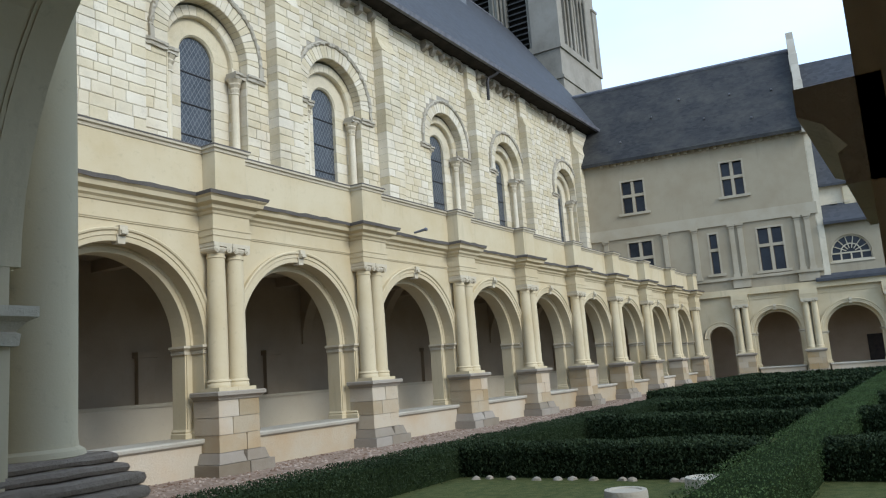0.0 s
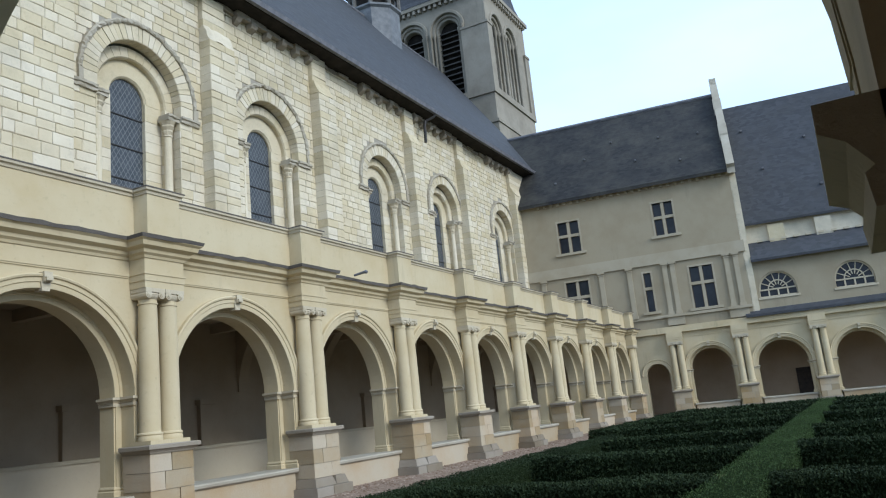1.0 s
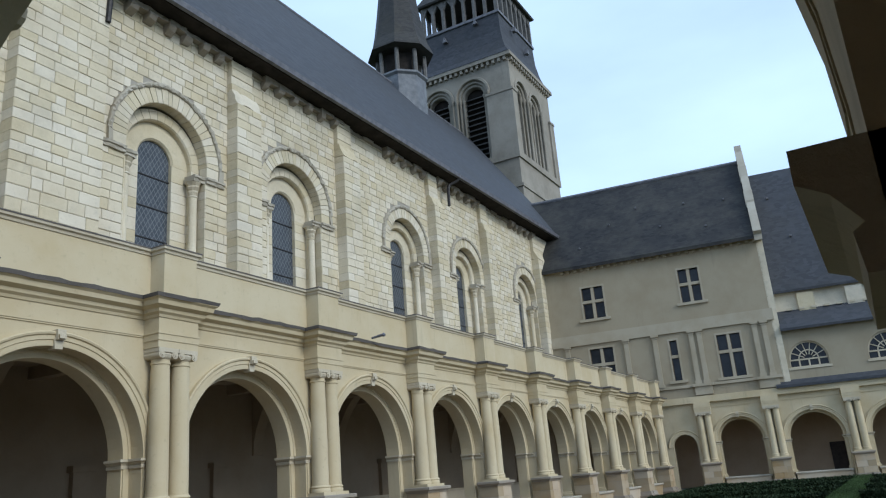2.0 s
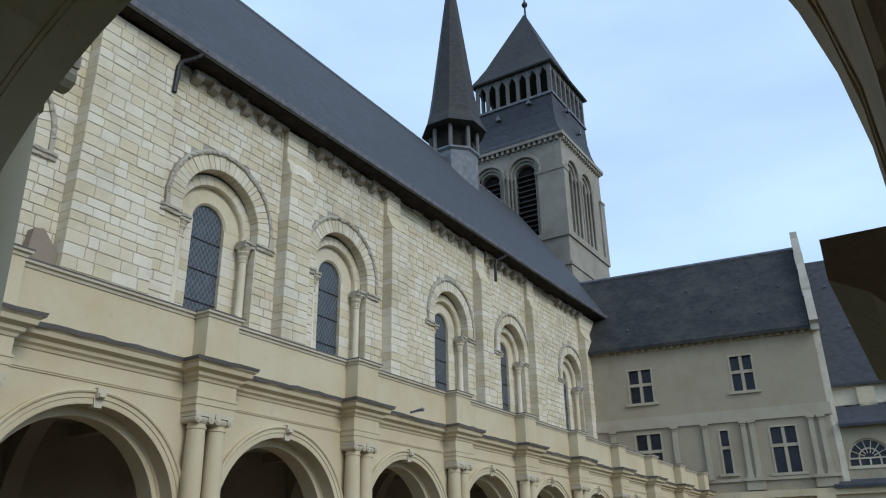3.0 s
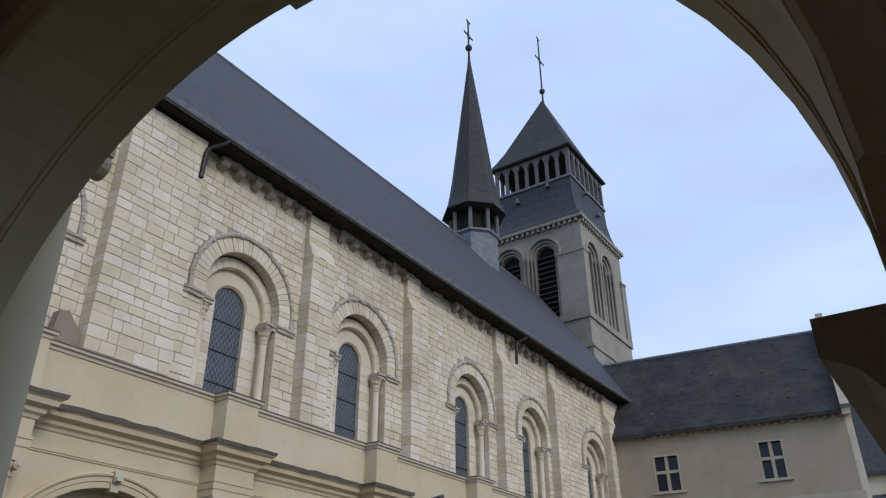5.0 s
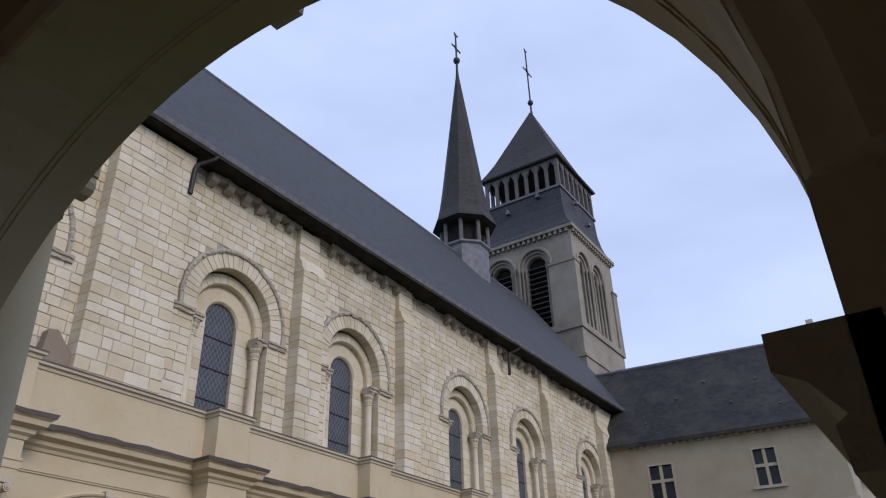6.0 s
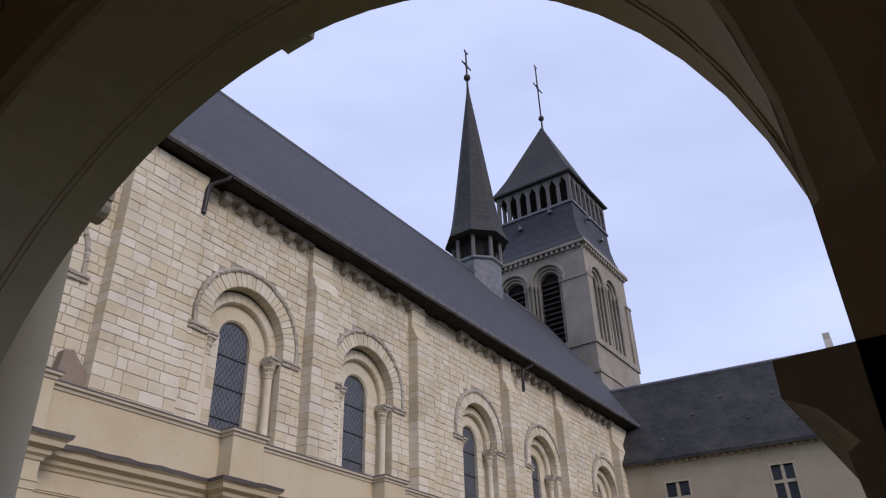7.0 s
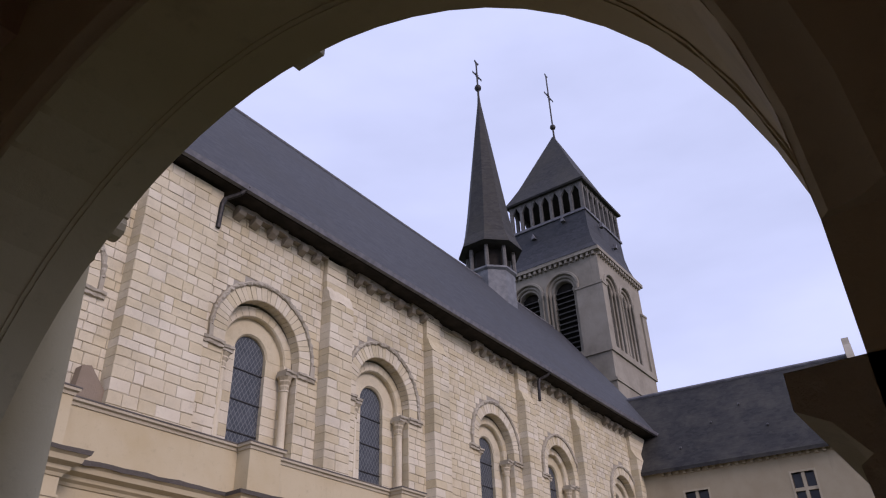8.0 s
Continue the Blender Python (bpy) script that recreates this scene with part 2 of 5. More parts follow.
def sweep(bm, path, profile, F=identity):
    """Runs the closed profile [(out, z)] along a plan path [(u, v)], mitred; out is to the left of the way."""
    pts = [Vector(p) for p in path]
    offs = []
    for i, p in enumerate(pts):
        d0 = (p - pts[i - 1]).normalized() if i else (pts[1] - p).normalized()
        d1 = (pts[i + 1] - p).normalized() if i + 1 < len(pts) else d0
        n0, n1 = Vector((-d0.y, d0.x)), Vector((-d1.y, d1.x))
        s = n0 + n1
        offs.append(s / max(0.2, s.dot(n0)) if s.length > 1e-6 else n0)
    rows = [[bm.verts.new(F(p.x + o.x * a, p.y + o.y * a, z)) for a, z in profile] for p, o in zip(pts, offs)]
    k = len(profile)
    for p, q in zip(rows, rows[1:]):
        for i in range(k):
            j = (i + 1) % k
            bm.faces.new((p[i], p[j], q[j], q[i]))
    bm.faces.new(rows[0]), bm.faces.new(rows[-1])
    return bm


def turned(bm, u, v, profile, F=identity, seg=20):
    """A turned form from [(radius, z)], upright at (u, v)."""
    rows = [[bm.verts.new(F(u + r * math.cos(2 * math.pi * i / seg), v + r * math.sin(2 * math.pi * i / seg), z)) for i in range(seg)] for r, z in profile]
    for p, q in zip(rows, rows[1:]):
        for i in range(seg):
            j = (i + 1) % seg
            bm.faces.new((p[i], p[j], q[j], q[i]))
    bm.faces.new(rows[0]), bm.faces.new(rows[-1])
    return bm


def rod(bm, a, b, r, seg=8, r2=None):
    a, b = Vector(a), Vector(b)
    q = (b - a).to_track_quat('Z', 'Y').to_matrix()
    r2 = r if r2 is None else r2
    ra = [bm.verts.new(a + q @ Vector((r * math.cos(2 * math.pi * i / seg), r * math.sin(2 * math.pi * i / seg), 0))) for i in range(seg)]
    rb = [bm.verts.new(b + q @ Vector((r2 * math.cos(2 * math.pi * i / seg), r2 * math.sin(2 * math.pi * i / seg), 0))) for i in range(seg)]
    for i in range(seg):
        j = (i + 1) % seg
        bm.faces.new((ra[i], ra[j], rb[j], rb[i]))
    bm.faces.new(ra), bm.faces.new(rb)
    return bm


def B():
    return bmesh.new()


# ---- the cloister arcades ----
# an arcade frame: u along the arcade, v out towards the garden from the face of the arches, z up


def north(u, v, z):
    return Vector((u, 11.8 - v, z))


def west(u, v, z):
    return Vector((1.81 + v, u, z - 0.31))


EAST_TURN = radians(-7.0)


def east(u, v, z):
    s, c = math.sin(EAST_TURN), math.cos(EAST_TURN)
    return Vector((47.2 - u * s - v * c, 17.0 - u * c + v * s, z))


IMPOST, CAPZ, CORN0, CORN1, TOPZ = 2.45, 4.40, 4.96, 5.36, 6.34


def column(F, u, v, parent, rad=0.195, z0=1.54, z1=CAPZ, ionic=True):
    b = turned(B(), u, v, [(rad * 1.17, z0 + 0.07), (rad * 1.195, z0 + 0.1), (rad * 1.17, z0 + 0.13), (rad * 1.15, z0 + 0.14), (rad * 1.13, z0 + 0.165),
                           (rad * 1.2, z0 + 0.18), (rad * 1.16, z0 + 0.205), (rad * 1.03, z0 + 0.22), (rad, z0 + 0.26)] +
               [(rad * (1 - 0.14 * k * k), z0 + 0.26 + (z1 - 0.3 - z0 - 0.26) * k) for k in (0.33, 0.66, 0.85, 1.0)] +
               [(rad * 0.95, z1 - 0.295), (rad * 0.95, z1 - 0.265), (rad * 0.87, z1 - 0.26), (rad * 0.87, z1 - 0.2)], F)
    shaft = part("column", b, TUFFEAU, parent, "", smooth=True)
    b = box(B(), u - rad * 1.19, u + rad * 1.19, v - rad * 1.4, v + rad * 1.4, z0, z0 + 0.07, F)
    part("plinth", b, TUFFEAU, shaft)
    b = B()
    turned(b, u, v, [(rad * 0.87, z1 - 0.21), (rad * 1.05, z1 - 0.17), (rad * 1.15, z1 - 0.12), (rad * 1.0, z1 - 0.08)], F)
    box(b, u - rad * 1.17, u + rad * 1.17, v - rad * 1.15, v + rad * 1.15, z1 - 0.08, z1 - 0.003, F)
    for su in (-1, 1):                                       # the scrolls
        for k in range(3):
            rr = 0.075 - 0.023 * k
            cu = u + su * (0.228 - 0.075)
            lo = [F(cu + rr * math.cos(i * math.pi / 6), v + rad * (1.12 + 0.06 * k), z1 - 0.125 + rr * math.sin(i * math.pi / 6)) for i in range(12)]
            hi = [F(cu + rr * math.cos(i * math.pi / 6), v - rad * (1.12 + 0.06 * k), z1 - 0.125 + rr * math.sin(i * math.pi / 6)) for i in range(12)]
            va, vb = [b.verts.new(p) for p in lo], [b.verts.new(p) for p in hi]
            b.faces.new(va), b.faces.new(vb)
            for i in range(12):
                b.faces.new((va[i], va[(i + 1) % 12], vb[(i + 1) % 12], vb[i]))
    part("capital", b, CARVED, shaft, "carved ionic capital with scrolls")


def worn_base(F, u, parent, half):
    """Rounded, eroded stone layers between pedestal and columns."""
    for k, (z0, z1, grow, front) in enumerate(((1.33, 1.4, 0.06, 0.58), (1.4, 1.46, 0.12, 0.64), (1.46, 1.52, 0.1, 0.62), (1.52, 1.57, 0.04, 0.585), (1.57, 1.62, 0.0, 0.555))):
        h, m = half + grow, (z0 + z1) / 2
        path = dense([(u - h, -0.19), (u - h, front), (u + h, front), (u + h, -0.19)], 0.05)
        b = sweep(B(), path, [(-0.3, z0), (-0.03, z0), (-0.008, z0 + 0.008), (0.0, m), (-0.008, z1 - 0.008), (-0.03, z1), (-0.3, z1)], F)
        box(b, u - h + 0.25, u + h - 0.25, -0.15, front - 0.25, z0 + 0.004, z1 - 0.004, F)
        for v in b.verts:
            v.co += Vector((0.016 * noise.noise(v.co * 4.3 + Vector((k, 0, 0))), 0.016 * noise.noise(v.co * 4.9 + Vector((0, k, 0))), 0.007 * noise.noise(v.co * 8.1)))
        part("base_layer", b, WORNBASE, parent, "worn rounded layer of the column base", smooth=True)


def pedestal(F, u, parent, half=0.51, worn=False):
    b = box(B(), u - half + 0.03, u + half - 0.03, -0.15, 0.47, -0.5, 1.38, F)
    core = part("pedestal", b, MORTAR, parent)
    rnd = random.Random(round(u * 100))
    rows = [(-0.45, 0.22, 0.19), (0.22, 0.42, 0.12)] + [(0.42 + 0.32 * k, 0.42 + 0.32 * (k + 1), 0.0) for k in range(3)]
    for k, (z0, z1, grow) in enumerate(rows):
        cut = u + rnd.uniform(-0.2, 0.25) * (1 if k % 2 else -1)
        for a, c in ((u - half - grow, cut - 0.004), (cut + 0.004, u + half + grow)):
            j = rnd.uniform(-0.006, 0.006)
            b = box(B(), a, c, -0.19, 0.5 + grow + j, z0 + 0.004, z1 - 0.004, F, taper=0.06 if k == 1 else 0.006)
            part("stone_block", b, DAMP if k < 2 else BLOCK, core)
    if worn:
        worn_base(F, u, parent, half)
        return
    b = sweep(B(), [(u - half, -0.19), (u - half, 0.5), (u + half, 0.5), (u + half, -0.19)],
              [(-0.2, 1.38), (0.015, 1.38), (0.03, 1.41), (0.07, 1.45), (0.1, 1.46), (0.1, 1.52), (0.08, 1.54), (-0.2, 1.54)], F)
    box(b, u - half + 0.1, u + half - 0.1, -0.15, 0.4, 1.39, 1.539, F)
    part("pedestal_cap", b, CAPSTONE, parent, "weathered moulded stone cap")


def pier(F, u, parent, spread=0.235, half=0.51, out=0.2, post=True, worn=False):
    pedestal(F, u, parent, half, worn)
    for s in (-1, 1):
        column(F, u + s * spread, out, parent, z0=1.44 if worn else 1.54)
    b = B()
    hw = spread + 0.24
    box(b, u - hw, u + hw, -0.1, 0.41, CAPZ, CAPZ + 0.13, F)
    box(b, u - hw - 0.015, u + hw + 0.015, -0.1, 0.425, CAPZ + 0.13, CAPZ + 0.25, F)
    box(b, u - hw - 0.03, u + hw + 0.03, -0.1, 0.44, CAPZ + 0.25, CAPZ + 0.29, F)
    box(b, u - hw, u + hw, -0.1, 0.41, CAPZ + 0.29, CORN0, F)
    part("entablature_block", b, TUFFEAU, parent)
    if post:
        b = box(B(), u - 0.4, u + 0.4, -0.15, 0.42, CORN1, TOPZ - 0.12, F)
        part("parapet_post", b, TUFFEAU, parent)


def bay(F, u0, u1, parent, r=1.62, inside=False, z_spring=IMPOST):
    """The wall between two pier axes with its arch, mouldings, imposts and sill wall."""
    uc = (u0 + u1) / 2
    depth = -0.47 if inside else -0.72
    r2 = r + 0.05                                            # the narrower order set back in the arch
    def wall_plate(rad, v0, v1, name):
        b = slab(B(), [(u0, 0.0), (u0, CORN0), (u1, CORN0), (u1, 0.0), (uc + rad, 0.0)] + arc(uc, z_spring, rad) + [(uc - rad, 0.0)], v0, v1, F)
        part(name, b, TUFFEAU, parent)

    def band(rad, v, name):
        b = ring(B(), uc, z_spring, [(rad - 0.004, v - 0.1), (rad - 0.004, v + 0.045), (rad + 0.02, v + 0.05), (rad + 0.09, v + 0.05), (rad + 0.1, v + 0.07), (rad + 0.17, v + 0.07),
                                     (rad + 0.185, v + 0.1), (rad + 0.215, v + 0.11), (rad + 0.24, v + 0.09), (rad + 0.24, v - 0.1)], F)
        part(name, b, TUFFEAU, parent, "moulded stone arch band", smooth=True)
    orders = [(r, 0.0)] if inside else [(r + 0.2, 0.0), (r2, -0.35)]
    if inside:
        wall_plate(r, -0.12, 0.0, "arch_wall")
        wall_plate(r + 0.004, depth, -0.12, "inner_arch_wall")
    else:
        wall_plate(r + 0.2, -0.35, 0.0, "arch_wall")
        wall_plate(r2, depth, -0.35, "inner_arch_wall")
    for rad, v in orders:
        band(rad, v, "archivolt")
    q = r + 0.004 if inside else r2
    b = ring(B(), uc, z_spring, [(q + 0.17, depth + 0.05), (q + 0.17, depth - 0.02), (q + 0.13, depth - 0.05), (q + 0.08, depth - 0.05), (q + 0.05, depth - 0.025), (q + 0.012, depth - 0.015), (q + 0.001, depth), (q + 0.001, depth + 0.05)], F)
    part("inner_moulding", b, TUFFEAU, parent, "", smooth=True)
    for s in (-1, 1):
        c = u0 + 0.36 if s < 0 else u1 - 0.36
        for rad, v in orders:
            a = uc + s * rad
            deep = depth if inside else (-0.35 if v == 0.0 else depth)
            far = c if v == 0.0 else a + s * 0.2
            path = [(far, v), (a, v), (a, deep)] if s < 0 else [(a, deep), (a, v), (far, v)]
            zi, ex = (z_spring - 0.175, 0.085) if inside else (z_spring - 0.005, 0.085)
            b = sweep(B(), path, [(-0.04, zi - 0.165), (0.03, zi - 0.165), (0.035, zi - 0.115), (0.02, zi - 0.105), (ex - 0.035, zi - 0.065),
                                  (ex, zi - 0.045), (ex, zi), (-0.04, zi)], F)
            part("impost", b, CARVED, parent, "moulded stone impost")
            # raised strip of the jamb with its foot
            lo, hi = (a - 0.17, a - 0.03) if s < 0 else (a + 0.03, a + 0.17)
            part("jamb_pilaster", box(B(), lo, hi, v - 0.1, v + 0.025, 0.86, zi - 0.16, F), TUFFEAU, parent)
            b = sweep(B(), path, [(-0.02, 0.69), (0.06, 0.69), (0.06, 0.78), (0.035, 0.8), (0.045, 0.83), (0.015, 0.87), (-0.02, 0.87)], F)
            part("jamb_foot", b, TUFFEAU, parent)
    # scrolled keystone
    zt = z_spring + r + (0.035 if inside else 0.12)
    b = slab(B(), [(uc - 0.07, zt + 0.02), (uc + 0.07, zt + 0.02), (uc + 0.09, zt + 0.2), (uc - 0.09, zt + 0.2)], -0.1, 0.085, F)
    drop = 0.055 if inside else 0.0
    slab(b, [(uc - 0.07, zt + 0.17 - drop), (uc + 0.07, zt + 0.17 - drop), (uc + 0.08, zt + 0.34), (uc - 0.08, zt + 0.34)], 0.0, 0.15 + drop * 0.6, F)
    slab(b, [(uc - 0.06, zt + 0.185), (uc + 0.06, zt + 0.185), (uc + 0.065, zt + 0.25), (uc - 0.065, zt + 0.25)], 0.14, 0.19, F)
    part("keystone", b, CARVED, parent, "small scrolled keystone")
    b = B()
    box(b, u0 + 0.3, u1 - 0.3, -0.1, 0.02, CAPZ + 0.22, CAPZ + 0.25, F)
    box(b, u0 + 0.3, u1 - 0.3, -0.1, 0.035, CAPZ + 0.25, CAPZ + 0.29, F)
    part("architrave_fillet", b, TUFFEAU, parent)
    b = box(B(), uc - r - 0.1, uc + r + 0.1, depth + 0.03, 0.02, -0.4, 0.58, F)
    sill = part("sill_wall", b, BLOCK, parent, "low stone wall under the arch")
    b = sweep(B(), [(uc - r - 0.15, 0.02), (uc + r + 0.15, 0.02)], [(depth - 0.1, 0.58), (0.03, 0.58), (0.07, 0.61), (0.08, 0.66), (0.06, 0.69), (depth - 0.1, 0.7)], F)
    part("coping", b, OLDCARVED, sill)


def dense(path, step=0.22):
    out = []
    for p, q in zip(path, path[1:]):
        n = max(1, int(math.dist(p, q) / step))
        out += [(p[0] + (q[0] - p[0]) * i / n, p[1] + (q[1] - p[1]) * i / n) for i in range(n)]
    return out + [path[-1]]


def run_mouldings(F, centres, u0, u1, parent):
    """Cornice and parapet that break forward over each pier."""
    def plan(face, out, half):
        p = [(u0, face)]
        for c in centres:
            if c - half > u0 and c + half < u1:
                p += [(c - half, face), (c - half, out), (c + half, out), (c + half, face)]
        return p + [(u1, face)]
    b = sweep(B(), plan(0.0, 0.41, 0.475), [(-0.3, CORN0), (0.02, CORN0), (0.04, CORN0 + 0.05), (0.09, CORN0 + 0.09), (0.1, CORN0 + 0.15), (0.2, CORN0 + 0.2), (0.22, CORN0 + 0.28),
                                            (0.27, CORN0 + 0.32), (0.27, CORN0 + 0.36), (-0.3, CORN0 + 0.37)], F)
    part("cornice", b, TUFFEAU, parent, "deep moulded stone cornice")
    b = B()
    sweep(b, dense(plan(0.0, 0.41, 0.475)), [(-0.2, CORN0 + 0.372), (0.278, CORN0 + 0.315), (0.3, CORN0 + 0.385), (0.1, CORN0 + 0.43), (-0.2, CORN0 + 0.44)], F)
    for v in b.verts:
        v.co.z += 0.022 * noise.noise(v.co * 3.1) + 0.018 * noise.noise(v.co * 9.0)
    part("weathering", b, WEATHERED, parent, "dark weathered ledge on the cornice")
    b = box(B(), u0, u1, -0.4, 0.05, CORN1, TOPZ - 0.12, F)
    part("parapet", b, TUFFEAU, parent, "plain cream stone parapet")
    b = sweep(B(), plan(0.05, 0.42, 0.4), [(-0.45, TOPZ - 0.12), (0.02, TOPZ - 0.12), (0.03, TOPZ - 0.07), (0.07, TOPZ - 0.05), (0.075, TOPZ - 0.005), (-0.45, TOPZ)], F)
    part("parapet_coping", b, CARVED, parent)
    b = sweep(B(), plan(0.05, 0.42, 0.4), [(-0.45, TOPZ + 0.001), (0.085, TOPZ - 0.004), (0.085, TOPZ + 0.02), (-0.45, TOPZ + 0.04)], F)
    part("coping_lead", b, WEATHERED, parent, "thin dark weathered coping top")


NORTH_PIERS = [1.9, 6.1, 10.58, 15.22, 19.74, 24.08, 28.42, 32.75, 37.1, 41.55, 46.0]
gallery_n = thing("cloister_arcade", "cream stone cloister arcade with twin ionic columns and parapet", "arcade", (0, 0, 0), "cloister arcades", "structure")
for uc in NORTH_PIERS[1:]:
    pier(north, uc, gallery_n)
for ua, ub in zip(NORTH_PIERS, NORTH_PIERS[1:]):
    bay(north, ua, ub, gallery_n)
run_mouldings(north, NORTH_PIERS[1:], 1.5, 46.9, gallery_n)

WEST_PIERS = [-5.05, -0.60, 3.80, 8.25]
gallery_w = thing("cloister_arcade", "shaded cream stone cloister arcade seen from inside", "arcade", (0, 0, 0), "cloister arcades", "structure")
for uc in WEST_PIERS:
    pier(west, uc, gallery_w, 0.31, 0.55, 0.26, worn=True)
for ua, ub in zip(WEST_PIERS, WEST_PIERS[1:] + [12.0]):
    bay(west, ua, ub, gallery_w, inside=True)
run_mouldings(west, WEST_PIERS, -7.0, 11.6, gallery_w)

# gallery shells: back walls, ceilings, floors
def shell(name, bm, mat, label, category):
    return tagged(part(name, bm, mat), label, category, "", "structure")


# the near gallery's back and end walls are unseen, added to shape its light
shell("wall_west", box(B(), -3.0, -2.6, -9, 18.3, -0.3, 5.0), DIMPLASTER, "unseen plaster back wall of the shaded gallery", "wall")
shell("wall_south", box(B(), -3.0, 1.6, -9.4, -9.0, -0.3, 5.0), DIMPLASTER, "unseen end wall added to close the shaded gallery", "wall")
bm = B()
box(bm, -3.0, 1.5, -9.4, 18.3, 4.55, 4.9)
for k in range(12):
    box(bm, -2.6, 1.36, -8.2 + 2.2 * k, -7.95 + 2.2 * k, 4.3, 4.55)
shell("ceiling_west", bm, DIMPLASTER, "plastered gallery ceiling with beams", "ceiling")
bm = B()
box(bm, 1.5, 47, 12.2, 18.35, 5.05, 5.3)
for k in range(20):
    box(bm, 3.0 + 2.2 * k, 3.25 + 2.2 * k, 12.3, 18.3, 4.75, 5.05)
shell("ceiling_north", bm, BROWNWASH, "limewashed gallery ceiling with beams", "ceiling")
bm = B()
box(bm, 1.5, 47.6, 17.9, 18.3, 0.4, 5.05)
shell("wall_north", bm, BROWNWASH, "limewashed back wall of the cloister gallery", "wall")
bench = thing("wall_bench", "long limewashed stone bench along the gallery wall", "bench", (25, 17.6, 0.1))
part("bench_body", box(B(), -22, 22, -0.25, 0.3, 0.0, 1.15), LIMEWASH, bench)
part("bench_seat", box(B(), -22, 22, -0.31, 0.3, 1.15, 1.24), CARVED, bench)
for uc in NORTH_PIERS[1:]:
    b = slab(B(), [(12.55, 2.9), (12.55, 5.05), (17.9, 5.05), (17.9, 2.9)] + arc(15.2, 2.9, 2.65, n=20), uc - 0.22, uc + 0.22, lambda y, x, z: Vector((x, y, z)))
    part("transverse_arch", b, BROWNWASH, gallery_n, "brown limewashed arch across the gallery, shade in its colour")
    b = box(B(), uc + 2.5, uc + 3.0, 17.75, 17.9, 0.1, 2.55)
    box(b, uc + 2.42, uc + 3.08, 17.66, 17.9, 2.55, 2.7)
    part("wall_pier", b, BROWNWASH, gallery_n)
shell("floor_north", box(B(), -3, 47.6, 12.5, 18.3, -0.3, 0.1), PAVING, "worn flagstone gallery floor", "floor")
# unseen floor that serves to bounce light up to the near arch
shell("floor_west", box(B(), -3, 1.4, -9.4, 12.3, -0.3, 0.02), BOUNCEFLOOR, "worn flagstone gallery floor", "floor")
shell("floor_east", box(B(), 46.6, 53, -30, 17.6, -0.3, 0.12), PAVING, "worn flagstone gallery floor", "floor")

# ---- garden ----
shell("ground", box(B(), -700, 900, -700, 900, -0.6, -0.31), GRASS, "open ground round the abbey", "ground")
shell("lawn", box(B(), 1.2, 47.2, -30, 12.1, -0.3, 0.0), GRASS, "short green lawn of the cloister garden", "lawn")
shell("path", box(B(), 1.8, 47.0, 7.5, 11.9, -0.2, 0.012), GRAVEL, "brown leafy gravel path along the arcade", "path")

# ---- church ----
WALL_Y = 18.4
church = thing("church", "long romanesque church nave of pale ashlar under a slate roof", "church", (0, 0, 0), "", "")
WINDOWS = [(8.0, 2.3), (16.25, 2.3), (22.47, 2.27), (30.65, 2.12), (36.92, 2.03), (44.9, 2.06)]
BUTTRESSES = [(10.82, 2.7, 0.5), (18.85, 1.25, 0.5), (25.15, 1.15, 0.5), (32.85, 1.05, 0.5), (38.75, 1.0, 0.5), (46.4, 3.0, 0.5)]
SPRING, CROWN, WALL_TOP = 12.05, 12.45, 17.1        # imposts; centres of the stilted arches; top of the wall


def cf(u, v, z):
    return Vector((u, WALL_Y - v, z))


